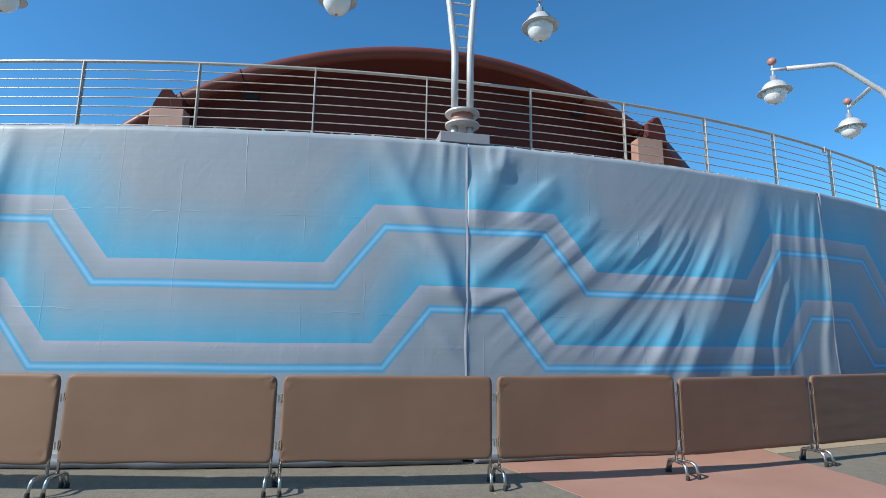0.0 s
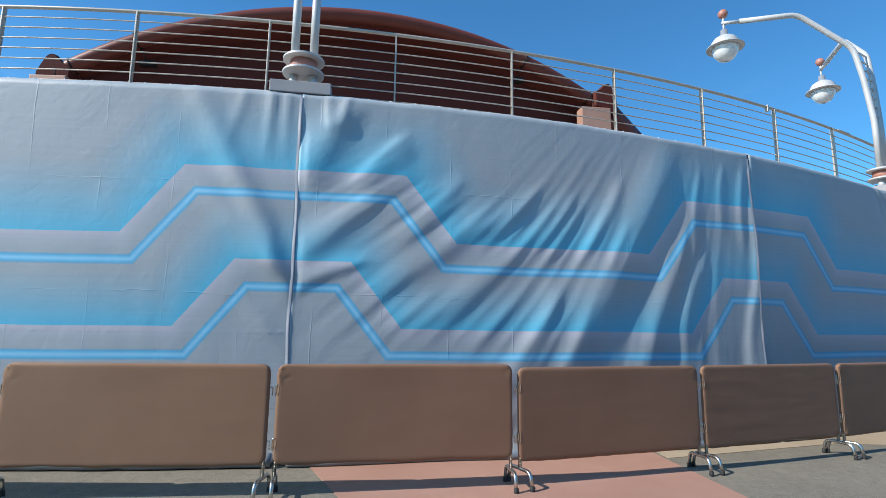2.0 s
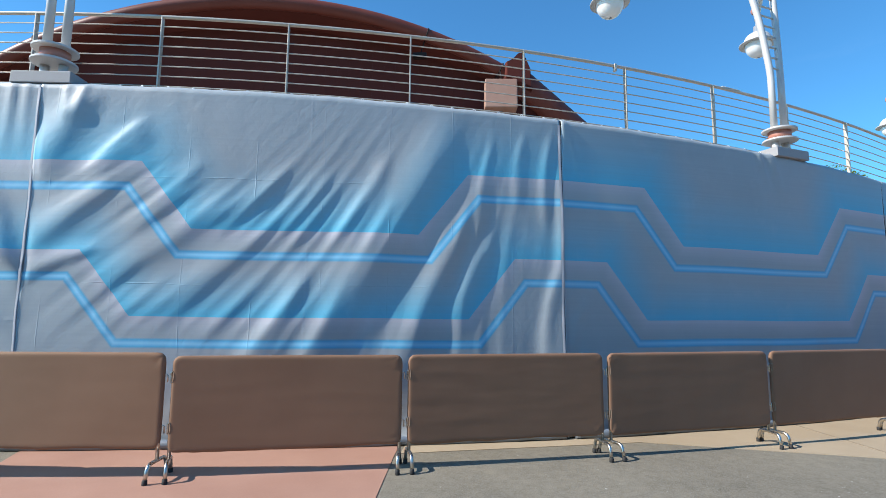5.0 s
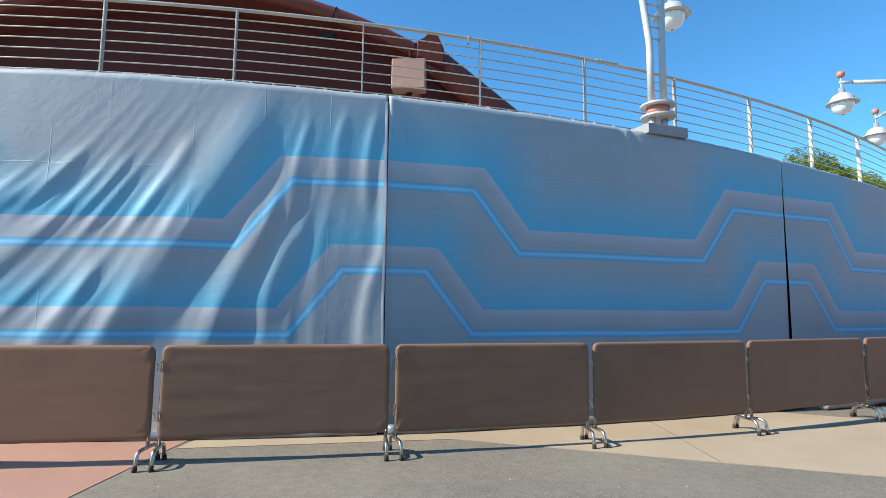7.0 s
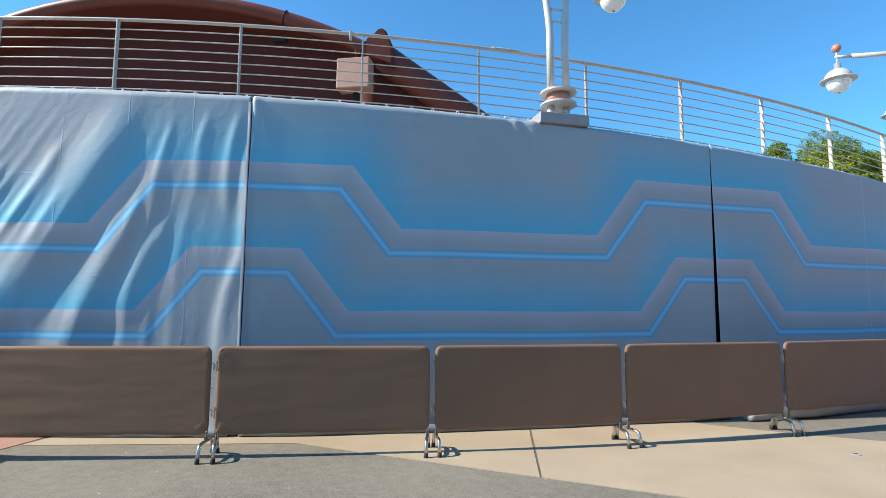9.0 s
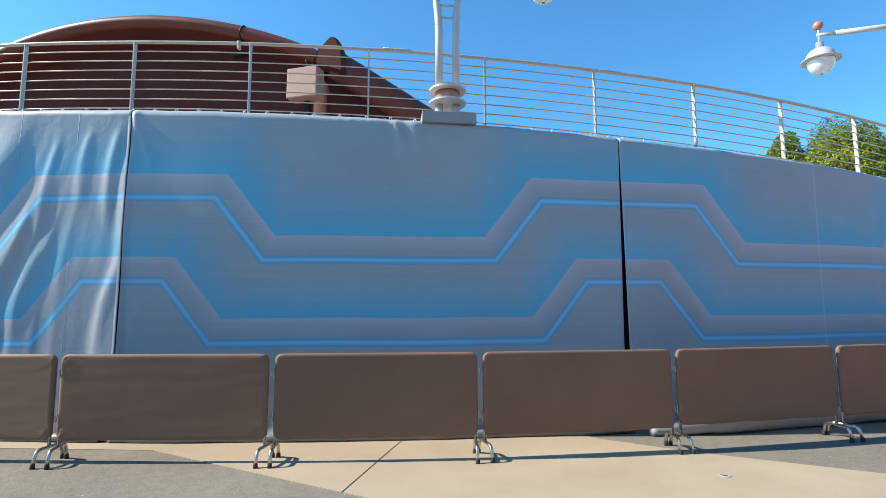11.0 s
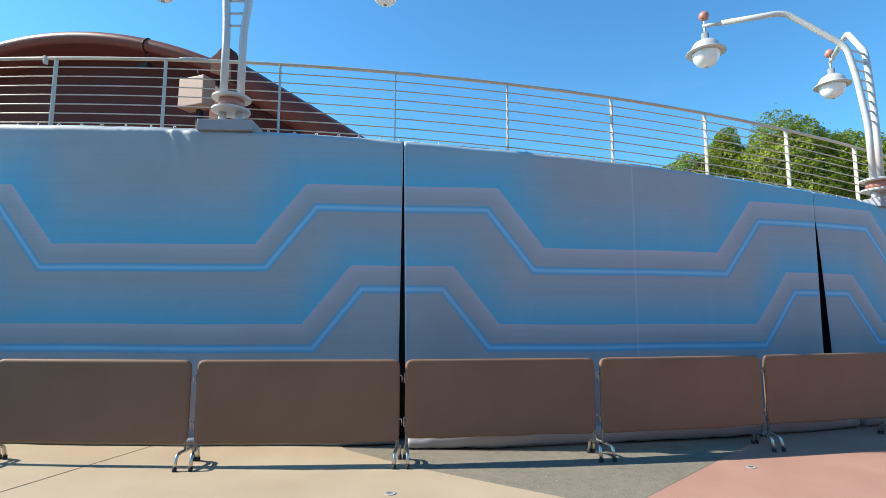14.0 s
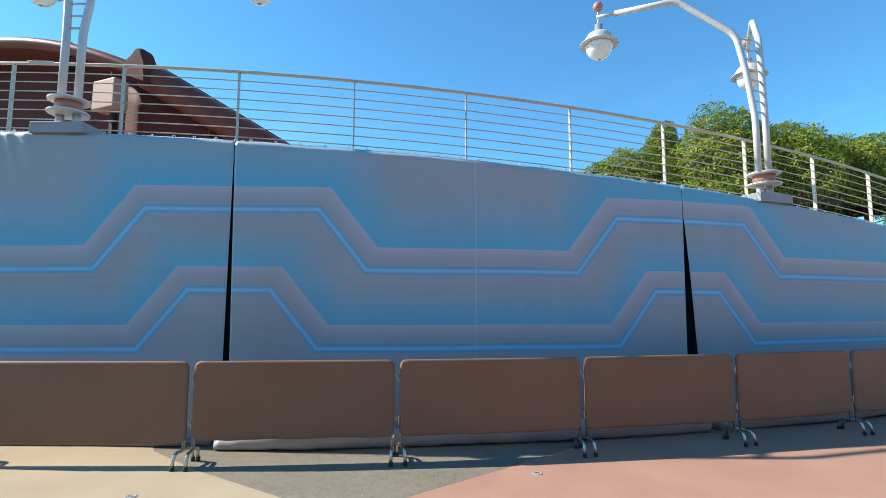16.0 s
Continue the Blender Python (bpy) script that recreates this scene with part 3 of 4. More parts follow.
def banner(left, right, label):
    width = (right - left) * ARC
    nu, nv = int(width / (0.027 if abs(left - 10.65) < 0.1 else 0.042)), 120 if abs(left - 10.65) < 0.1 else 92
    s = np.linspace(0, 1, nu + 1)[:, None] * np.ones((1, nv + 1))
    t = np.ones((nu + 1, 1)) * np.linspace(0, 1, nv + 1)[None, :]
    phi = left + (right - left) * s
    top = np.vectorize(deck_z)(phi[:, :1]) + 0.007 * np.sin(phi[:, :1] * 2.1) * np.sin(phi[:, :1] * 1.3 + 1) + 0.0015 * np.sin(phi[:, :1] * 13.0)
    zz = 0.025 + (top - 0.025) * t
    gl_, gr_ = gap(left, zz)[1], gap(right, zz)[0]
    phi = (left + gl_) * (1 - s) + (right - gr_) * s
    off = folds(phi, zz)
    # the upper edge lies over the rim of the wall, the lower edge kicks out on the ground
    near = np.clip((zz - (top - 0.11)) / 0.11, 0, 1)
    edge = np.where(phi > 27, 0.0060, 0.0012) * np.sin(phi * 31.0 + 3 * np.sin(phi * 3.7)) * near
    rr = R_BAN + off * (1 - near) - 0.20 * near ** 2.2 + edge
    foot = np.clip((0.30 - zz) / 0.30, 0, 1)
    rr = rr + 0.10 * foot ** 2 * (0.7 + 0.5 * np.sin(phi * 5.0) * np.sin(phi * 1.7))
    if abs(left - 10.65) < 0.1:
        rr = rr + 0.006 * np.exp(-((phi - left) * ARC / 0.03) ** 2) + 0.009 * np.exp(-((phi - left) * ARC / 0.10) ** 2) * np.sin(5.3 * zz + 2.6 * np.sin(2.1 * zz) + 1.0) * (0.6 + 0.4 * np.sin(3.7 * zz + 0.4))
    a = np.radians(phi)
    x, y = CX + rr * np.sin(a), CY - rr * np.cos(a)
    verts = np.stack([x, y, zz], -1).reshape(-1, 3)
    idx = np.arange((nu + 1) * (nv + 1)).reshape(nu + 1, nv + 1)
    faces = np.stack([idx[:-1, :-1], idx[1:, :-1], idx[1:, 1:], idx[:-1, 1:]], -1).reshape(-1, 4)
    me = mesh_of("sheet", verts.tolist(), faces.tolist(), BANNER)
    lay = me.uv_layers.new(name="print")
    # distance from the seam is read with the print a little stretched by the folds
    du = np.minimum(s, 1 - s) * 2 * 3.23
    dz = zz + 0.004 * np.sin(phi * 1.3 + 0.4)
    uvs = np.stack([du, dz], -1).reshape(-1, 2)
    loops = np.empty(len(me.loops), int)
    me.loops.foreach_get("vertex_index", loops)
    lay.data.foreach_set("uv", uvs[loops].astype(np.float32).ravel())
    lay = me.uv_layers.new(name="flat")
    uvs = np.stack([phi * ARC, zz], -1).reshape(-1, 2)
    lay.data.foreach_set("uv", uvs[loops].astype(np.float32).ravel())
    root = thing("printed_banner", Matrix.Identity(4), label, "banner", "banners round the drum")
    sheet = under("sheet", me, root)
    sol = sheet.modifiers.new("cloth", "SOLIDIFY")
    sol.thickness, sol.offset = 0.004, -1
    return root


bans = []
for a, b in zip(SEAMS, SEAMS[1:]):
    if a < 5:
        lab = "taut grey vinyl banner printed with blue glowing lines, sunlit"
    elif a < 20:
        lab = "creased grey vinyl banner printed with blue glowing lines, slack diagonal folds"
    else:
        lab = "smooth grey vinyl banner printed with blue glowing lines, in shade"
    bans.append((a, b, banner(a, b, lab)))

# White ties that lace the upper edge to a cable
v, f = sweep([(0.018 * math.cos(t), 0.0, 0.024 * math.sin(t)) for t in np.linspace(-0.5, math.pi + 0.5, 9)], 0.0055, 6)
tie_mesh = mesh_of("cable_tie", v, f, TIE)
for a, b, root in bans[:-1]:
    phi = a + 0.3
    while phi < b:
        tie = under("cable_tie", tie_mesh, root, "", pose(*polar(phi, 30.22, deck_z(phi) + 0.012), random.uniform(-20, 20), 0, phi + random.uniform(-35, 35)))
        phi += random.uniform(0.50, 0.66)
    v, f = sweep([polar(p, 30.215, deck_z(p) + 0.012) for p in np.arange(a + 0.05, b, 0.5)], 0.0028, 5)
    under("lacing_cable", mesh_of("lacing_cable", v, f, TIE), root, "thin white lacing cable")

def hem_flap(seam, z0, z1, lift, wander):
    """The turned edge of a sheet that stands out along its seam, wavering, with its free side to the shade."""
    vs, fs = [], []
    n = int((z1 - z0) / 0.022)
    for i in range(n + 1):
        z = z0 + (z1 - z0) * i / n
        end = min(1.0, i / 8, (n - i) / 8)
        out = end * lift * (0.62 + 0.30 * math.sin(5.1 * z + 0.8) + 0.22 * math.sin(13.7 * z))
        off = wander * (math.sin(2.9 * z + 0.6) + 0.5 * math.sin(7.3 * z))
        base = R_BAN + float(folds(np.array([seam - 0.03]), np.array([z]))[0]) + 0.002
        for across, rise in ((-0.026, 0.0), (-0.011, 0.55), (0.002, 1.0), (0.010, 0.85), (0.012, 0.2), (0.008, -0.3)):
            vs.append(polar(seam + (across + off) / ARC, base + rise * max(out, 0.004), z))
    for i in range(n):
        for k in range(5):
            a = i * 6 + k
            fs.append((a, a + 1, a + 7, a + 6))
    return mesh_of("hem_flap", vs, fs, WHITELINER)


under("hem_flap", hem_flap(10.65, 0.06, 4.16, 0.012, 0.008), bans[2][2], "pale turned hem standing out along the seam")
under("hem_flap", hem_flap(22.75, 0.06, 4.02, 0.009, 0.003), bans[2][2], "pale turned hem standing out along the seam")

# Surplus cloth that lies rolled on the ground
for a, b, root in bans:
    big = a > 30
    pts, rad = [], []
    for p in np.arange(a + 0.12, b - 0.1, 0.12):
        n = noise.noise(Vector((p * 0.55, 3.1, 0))) + 0.5 * noise.noise(Vector((p * 1.7, 1.1, 0)))
        r = (0.130 + 0.032 * n + 0.02 * math.sin(p * 0.9)) if big else (0.082 if a < 5 else 0.05) + 0.018 * n
        if big and p < 36.5:
            r *= 0.45 + 0.55 * max(0.0, (p - 34.9) / 1.6)
        pts.append(polar(p, (30.76 if big else 30.56) + 0.05 * noise.noise(Vector((p * 0.4, 0, 5))), r * 0.85))
        rad.append(r)
    vs, f = sweep(pts, rad, 14)
    vs = [Vector((p.x, p.y, max(p.z + 0.022 * noise.noise(p * 5.5) + 0.014 * noise.noise(Vector((p.x * 3, p.y * 3, p.z * 16))), 0.008))) for p in vs]
    under("rolled_hem", mesh_of("rolled_hem", vs, f, WHITELINER if big else HEMGREY), root, "pale crumpled surplus cloth rolled on the ground" if big else "grey hem folded on the ground")


# ---- railing on the deck's edge ----
R_RAIL = 29.98
rail = thing("railing", Matrix.Identity(4), "champagne painted steel railing with seven thin bars, follows the curved deck", "railing")
fine = np.arange(PHI0, PHI1 + 0.1, 0.5)
v, f = sweep([polar(p, R_RAIL, deck_z(p) + 1.095) for p in fine], 0.024, 10)
under("top_rail", mesh_of("top_rail", v, f, RAILMETAL), rail)
for k in range(7):
    v, f = sweep([polar(p, R_RAIL + 0.012, deck_z(p) + 0.955 - 0.137 * k) for p in fine], 0.0085, 7)
    under("rail_bar", mesh_of("rail_bar", v, f, RAILMETAL), rail)
bm = box_bm(-0.009, -0.032, -0.05, 0.009, 0.032, 1.085, 0.003)
post_mesh = bm_mesh("post", bm, RAILMETAL)
post_at = 0.27 - 3.125 * 4
while post_at < PHI1:
    under("post", post_mesh, rail, "", pose(*polar(post_at, R_RAIL, deck_z(post_at)), 0, 0, post_at))
    post_at += 3.125


bm = box_bm(-0.018, -0.030, -0.085, 0.018, 0.030, 0.030, 0.006)
under("clip", bm_mesh("clip", bm, RAILMETAL), rail, "small steel clip under the top rail", pose(*polar(24.95, R_RAIL, deck_z(24.95) + 1.095), 0, 0, 24.95))
v, f = sweep([polar(p, R_RAIL, deck_z(p) + 1.124) for p in np.linspace(28.78, 29.5, 6)], 0.022, 8, True, 0.35)
under("strip", mesh_of("strip", v, f, TIE), rail, "pale flat strip on the top rail")


# ---- street lamps ----
def lamp_head(parent, x, y):
    head = under("lamp_head", None, parent, "lantern with a milky globe under a grey saucer shade", pose(x, y, -0.01))
    v, f = lathe([(0.02, 3.70), (0.02, 3.50)], 12)
    under("stem", mesh_of("stem", v, f, LAMPPAINT), head)
    v, f = lathe([(0.03, 3.55), (0.068, 3.54), (0.072, 3.43), (0.098, 3.41), (0.10, 3.36), (0.05, 3.35)], 18)
    under("housing", mesh_of("housing", v, f, LAMPGREY), head, "bluish grey lamp housing")
    v, f = lathe([(0.06, 3.405), (0.13, 3.390), (0.195, 3.350), (0.245, 3.285), (0.268, 3.205), (0.272, 3.178), (0.340, 3.165), (0.352, 3.155), (0.350, 3.142), (0.27, 3.145), (0.10, 3.16)], 32)
    under("shade", mesh_of("shade", v, f, LAMPPAINT), head, "pale grey saucer shade")
    v, f = lathe([(0.250 * math.cos(a), 3.15 - 0.290 * math.sin(a)) for a in np.linspace(0.0, 1.5, 12)], 28)
    gl_ob = under("globe", mesh_of("globe", v, f, GLOBE), head, "milky glass globe")
    v, f = lathe([(0.03, 2.862), (0.022, 2.852)], 12)
    under("drain_cap", mesh_of("drain_cap", v, f, PLINTH), gl_ob)
    v, f = lathe([(0.095 * math.cos(a), 3.90 + 0.095 * math.sin(a)) for a in np.linspace(-1.5, 1.5, 12)], 20)
    under("finial", mesh_of("finial", v, f, LAMPRED), head, "terracotta ball finial")
    v, f = lathe([(0.022, 3.68), (0.022, 3.84)], 10)
    under("finial_stem", mesh_of("finial_stem", v, f, LAMPPAINT), head)


def street_lamp():
    lamp = thing("street_lamp", pose(0, 0, 0), "pale grey twin-tube lamp post with two globe lanterns on the deck", "street lamp", "lamps round the deck")
    bm = box_bm(-0.36, -0.205, -0.06, 0.36, 0.25, 0.090, 0.008, 0.004)
    under("plinth", bm_mesh("plinth", bm, PLINTH), lamp, "grey painted plinth")
    for z in (0.27, 0.445):
        v, f = lathe([(0.225, z - 0.022), (0.25, z - 0.012), (0.25, z + 0.012), (0.225, z + 0.022)], 32)
        under("flange", mesh_of("flange", v, f, LAMPPAINT, False), lamp)
    v, f = lathe([(0.165, 0.292), (0.165, 0.423)], 28)
    under("collar", mesh_of("collar", v, f, LAMPRED), lamp, "terracotta collar between two flanges")
    for sx in (-1, 1):
        v, f = lathe([(0.052, 0.08), (0.052, 0.25)], 16, (0.115 * sx, 0, 0))
        under("leg", mesh_of("leg", v, f, LAMPPAINT), lamp)
        ex, ey = 1.91, 1.65
        prof = [(0.0, 0.44), (0.0, 1.40), (0.10, 2.25), (0.22, 2.88), (1.15, 3.70), (2.22, 3.69)]
        L = math.hypot(ex, ey)
        pts = []
        for s, z in prof:
            pts.append((sx * (0.115 + (ex - 0.115) * s / L), ey * s / L, z))
        path = rounded(pts, 0.16, 5)
        v, f = sweep(path, 0.052, 14)
        under("tube", mesh_of("tube", v, f, LAMPPAINT), lamp)
        v, f = sweep([(sx * (0.115 + (ex - 0.115) * s / L), ey * s / L, 3.69) for s in (2.18, 2.56)], 0.035, 10)
        under("arm_end", mesh_of("arm_end", v, f, LAMPPAINT), lamp)
        lamp_head(lamp, sx * ex, ey)
    for z in np.arange(1.50, 3.0, 0.19):
        if z < 2.25:
            s = 0.10 * max(z - 1.40, 0) / 0.85
        else:
            s = 0.10 + 0.12 * (z - 2.25) / 0.63
        L = math.hypot(1.83, 1.63)
        x, y = 0.115 + 1.715 * s / L, 1.63 * s / L
        v, f = sweep([(-x, y, z), (x, y, z)], 0.016, 8)
        under("rung", mesh_of("rung", v, f, LAMPPAINT), lamp)
    return lamp


lamp = street_lamp()
LAMPS = (-9.0, 10.58, 30.45, 50.45)
for p in LAMPS[1:]:
    copy_thing(lamp, pose(*polar(p, 30.24, deck_z(p)), 0, 0, p + (2 if p > 40 else 1)))
lamp.matrix_basis = pose(*polar(LAMPS[0], 30.24, deck_z(LAMPS[0])), 0, 0, LAMPS[0])


# ---- crowd barriers in front ----
def cover_mesh(w, seed, z0, z1):
    """A stretch cover over a barrier frame: two skins that meet in a rounded edge, with pulls at the corners."""
    e = [0, 0.006, 0.016, 0.03, 0.05]
    xs = e + list(np.linspace(0.09, w - 0.09, 44)) + [w - a for a in e[::-1]]
    h = z1 - z0
    zs = e + list(np.linspace(0.09, h - 0.09, 34)) + [h - a for a in e[::-1]]
    rc = 0.075
    verts, faces, index = [], [], {}
    for side in (-1, 1):
        for i, x in enumerate(xs):
            for j, z in enumerate(zs):
                rim = i in (0, len(xs) - 1) or j in (0, len(zs) - 1)
                if rim and (i, j, -1) in index:
                    index[i, j, side] = index[i, j, -1]
                    continue
                px, pz = x, z
                cx, cz = min(max(px, rc), w - rc), min(max(pz, rc), h - rc)
                dx, dz = px - cx, pz - cz
                if dx and dz:
                    k = max(abs(dx), abs(dz)) / math.hypot(dx, dz)
                    px, pz = cx + dx * k, cz + dz * k
                d = min(x, w - x, z, h - z)
                bulge = 0.026 * math.sqrt(max(0.0, 1 - (1 - min(d / 0.03, 1)) ** 2))
                q = Vector((x * 1.3, z * 2.2, seed * 3.7))
                slack = 0.0030 * noise.noise(q) + 0.0012 * noise.noise(Vector((x * 2.0, z * 11.0, seed * 1.9)))
                if seed == 8:
                    slack += 0.005 * noise.noise(Vector((x * 1.6, z * 9.0 + 0.8 * x, 3.3))) * math.exp(-(x / 1.1) ** 2) + 0.0012 * noise.noise(Vector((x * 3.5, z * 20.0, 7.3)))
                for ccx in (0, w):
                    for ccz in (0, h):
                        r = math.hypot(x - ccx, z - ccz)
                        ang = math.atan2(abs(z - ccz), abs(x - ccx))
                        slack += 0.012 * math.sin(ang * 19 + seed * 2 + ccx + ccz) * math.exp(-(r / 0.16) ** 2) * (0.4 + noise.noise(Vector((ccx + seed, ccz, 0.3))))
                low = max(0.0, 1 - z / 0.05)
                sag = low * (0.018 * noise.noise(Vector((x * 1.8, seed * 5.1, 0))) + 0.006 * noise.noise(Vector((x * 9.0, seed * 2.1, 4))))
                inside = bulge / 0.026
                index[i, j, side] = len(verts)
                verts.append((px - w / 2, side * (bulge + slack * inside), z0 + pz + sag))
    for side in (-1, 1):
        for i in range(len(xs) - 1):
            for j in range(len(zs) - 1):
                q = [index[i, j, side], index[i + 1, j, side], index[i + 1, j + 1, side], index[i, j + 1, side]]
                faces.append(q if side < 0 else q[::-1])
    return mesh_of("cover", verts, faces, COVER)


def foot_meshes():
    path = rounded([(0, -0.185, 0.03), (0, -0.155, 0.165), (0, 0.155, 0.165), (0, 0.185, 0.03)], 0.075, 6)
    v, f = sweep(path, 0.0175, 10)
    bow = mesh_of("foot", v, f, CHROME)
    v, f = lathe([(0.021, 0.0), (0.0235, 0.006), (0.022, 0.046), (0.019, 0.048)], 14)
    return bow, mesh_of("rubber_foot", v, f, RUBBER)


BOW, CAP = foot_meshes()
v, f = sweep(rounded([(0, 0, 0.0), (0.045, 0, 0.0), (0.045, 0, -0.07)], 0.012, 3), 0.006, 7)
HOOK = mesh_of("hook", v, f, CHROME)
v, f = sweep(rounded([(0, 0, 0.05), (-0.03, 0, 0.05), (-0.03, 0, -0.05), (0, 0, -0.05)], 0.012, 3), 0.006, 7)
EYE_LOOP = mesh_of("eye", v, f, CHROME)


v, f = sweep([(0.012 * math.cos(t), -0.004 * math.cos(t), 0.05 * math.sin(t)) for t in np.linspace(0, 2 * math.pi, 15)], 0.003, 6, False)
SLIT = mesh_of("cover_slit", v, f, COVEREDGE)


def row_radius(phi):
    """The row stands a little further out towards its first end."""
    return 31.37 + 0.21 / (1 + math.exp((phi - 18.0) / 1.2)) - 0.07 / (1 + math.exp((phi - 7.0) / 1.2))


def barrier(left, right, seed):
    mid = (left + right) / 2
    a, c = polar(left, row_radius(left)), polar(right, row_radius(right))
    turn = math.degrees(math.atan2(c.y - a.y, c.x - a.x)) + 0.35 * math.sin(seed * 1.7)
    at = (a + c) / 2
    w = (c - a).length - 0.055
    b = thing("crowd_barrier", pose(at.x, at.y, 0, 0, 0, turn), "steel crowd barrier under a khaki stretch cloth cover", "barrier", "barriers along the banners")
    under("cover", cover_mesh(w, seed, 0.260 if mid > 35.5 else (0.270 if mid < 15 else 0.228), 1.13 if mid < 16 else 1.10), b, "khaki stretch cloth cover")
    hx, c = w / 2 - 0.022, 0.07
    loop = rounded([(-hx, 0, 0.165), (-hx, 0, 1.07), (hx, 0, 1.07), (hx, 0, 0.165)], 0.06, 4)
    v, f = sweep(loop, 0.0165, 10)
    under("frame", mesh_of("frame", v, f, CHROME), b)
    v, f = sweep([(-hx, 0, 0.31), (hx, 0, 0.31)], 0.014, 8)
    under("lower_bar", mesh_of("lower_bar", v, f, CHROME), b)
    for sx in (-1, 1):
        splay = (6 if sx < 0 else -5) + 5 * math.sin(seed * 3.1 + sx)
        fo = under("foot", BOW, b, "bowed steel foot", pose(sx * hx, 0, 0, 0, 0, splay))
        for sy in (-1, 1):
            under("rubber_foot", CAP, fo, "black rubber cap", pose(0, 0.186 * sy, 0.0))
    for z in (0.93, 0.47):
        under("hook", HOOK, b, "", pose(hx, 0, z))
        under("eye", EYE_LOOP, b, "", pose(-hx, 0, z - 0.03))
        under("cover_slit", SLIT, b, "pale turned edge of a slit in the cover", pose(-w / 2 + 0.012, -0.022, z - 0.02))
    return b


JOINTS = [-9.4, -5.35, -1.3, 2.75, 6.64, 10.74, 14.80, 18.80, 22.82, 26.87, 30.85, 34.90, 38.95, 42.93, 46.77, 50.38, 54.2, 58.1]
for i, (a, b) in enumerate(zip(JOINTS, JOINTS[1:])):
    barrier(a, b, i + 1)


# ---- pavilion behind the deck ----
AO, AD = Vector((-0.534, 15.415, 0)), Vector((0.9648, 0.2630, 0))
AB = Vector((-0.2630, 0.9648, 0))           # away from the plaza
A_R, A_Z = 12.07, -3.16
LEAN = 0.30                                 # the arch leans out over the plaza


def arch_point(a, r=A_R, back=0.0):
    """A point of the arch at a degrees from its crown."""
    t = radians(a)
    p = AO + AD * (r * math.sin(t)) + AB * (back - r * math.cos(t) * math.sin(LEAN))
    p.z = A_Z + r * math.cos(t) * math.cos(LEAN)
    return p


pav = thing("pavilion", Matrix.Identity(4), "maroon pavilion front under a wide tubular arch, stands on the deck", "pavilion")
HALF, END = 57.0, 27.0
v, f = sweep([arch_point(a, A_R + 0.08) for a in np.linspace(-HALF, END, 80)], 0.155, 18)
under("arch_tube", mesh_of("arch_tube", v, f, MAROONTUBE), pav, "maroon painted steel arch tube")
# soffit just under the tube, then a recessed wall of upright boards
n = 80
vs, fs = [], []
for a in np.linspace(-HALF, END, n):
    vs += [arch_point(a, A_R - 0.02, 0.06), arch_point(a, A_R - 0.09, 0.12), arch_point(a, A_R - 0.14, 2.3)]
for i in range(n - 1):
    for j in range(2):
        a = i * 3 + j
        fs.append((a, a + 3, a + 4, a + 1))
under("fascia", mesh_of("fascia", vs, fs, MAROON), pav, "maroon soffit band under the arch")
PIT = 0.75                                  # how far the boards stand behind the tube's crown
FRONT = -A_R * math.sin(LEAN)
x = -9.0
while x < 5.9:
    half = abs(x + 0.14)
    rise = math.sqrt((A_R - 0.05) ** 2 - half * half)
    top = A_Z + rise * math.cos(LEAN)
    if top > 4.3:
        back = max(FRONT + PIT, -rise * math.sin(LEAN) + 0.25)
        bm = box_bm(0.0005, 0.0, 0, 0.2795, 0.05, top - 4.15, 0.0)
        m = Matrix.Translation(AO + AD * x + AB * back + Vector((0, 0, 4.15))) @ pose(0, 0, 0, 0, 0, math.degrees(math.atan2(AD.y, AD.x)))
        under("board", bm_mesh("board", bm, MAROON), pav, "", m)
    x += 0.28
# roof shell behind the tube, and the long flank that falls away behind the bracket
vs, fs = [], []
for a in np.linspace(-HALF, END, n):
    vs += [arch_point(a, A_R + 0.06, 0.06), arch_point(a, A_R - 0.06, 2.4), arch_point(a, A_R - 2.2, 6.0)]
for i in range(n - 1):
    for j in range(2):
        a = i * 3 + j
        fs.append((a, a + 1, a + 4, a + 3))
under("roof", mesh_of("roof", vs, fs, MAROON), pav, "maroon vaulted roof")
P0, PD = Vector((5.74, 13.86, 7.70)), Vector((0.725, 0.455, -0.517))
FLAT = Vector((0.455, -0.725, 0)).normalized()   # towards the plaza, square to the flank
SQUARE = PD.cross(FLAT).normalized()
if SQUARE.z < 0:
    SQUARE = -SQUARE
F_R = 0.34
core = [P0 + PD * (7.55 * t + 0.32) - SQUARE * (F_R + 0.15) for t in np.linspace(0, 1, 16)]
v, f = sweep(core, F_R, 18)
under("flank_tube", mesh_of("flank_tube", v, f, MAROONTUBE), pav, "heavy maroon tube that slopes down to the deck")
v, f = sweep([p + SQUARE * (F_R + 0.006) - FLAT * 0.05 for p in core], 0.022, 6)
under("edge_trim", mesh_of("edge_trim", v, f, DARKFIT), pav, "dark seam strip along the sloping tube")
vs, fs = [], []
for p in [core[0] - PD * 0.5] + core:
    for k in range(5):
        q = p - FLAT * 0.12 - SQUARE * 0.12
        vs.append(q.lerp(Vector((q.x, q.y, min(4.0, q.z - 0.1))), k / 4))
for i in range(len(core)):
    for k in range(4):
        a = i * 5 + k
        fs.append((a, a + 5, a + 6, a + 1))
fl = under("flank_wall", mesh_of("flank_wall", vs, fs, MAROON), pav, "maroon wall under the sloping tube")
so = fl.modifiers.new("thick", "SOLIDIFY")
so.thickness = 0.10
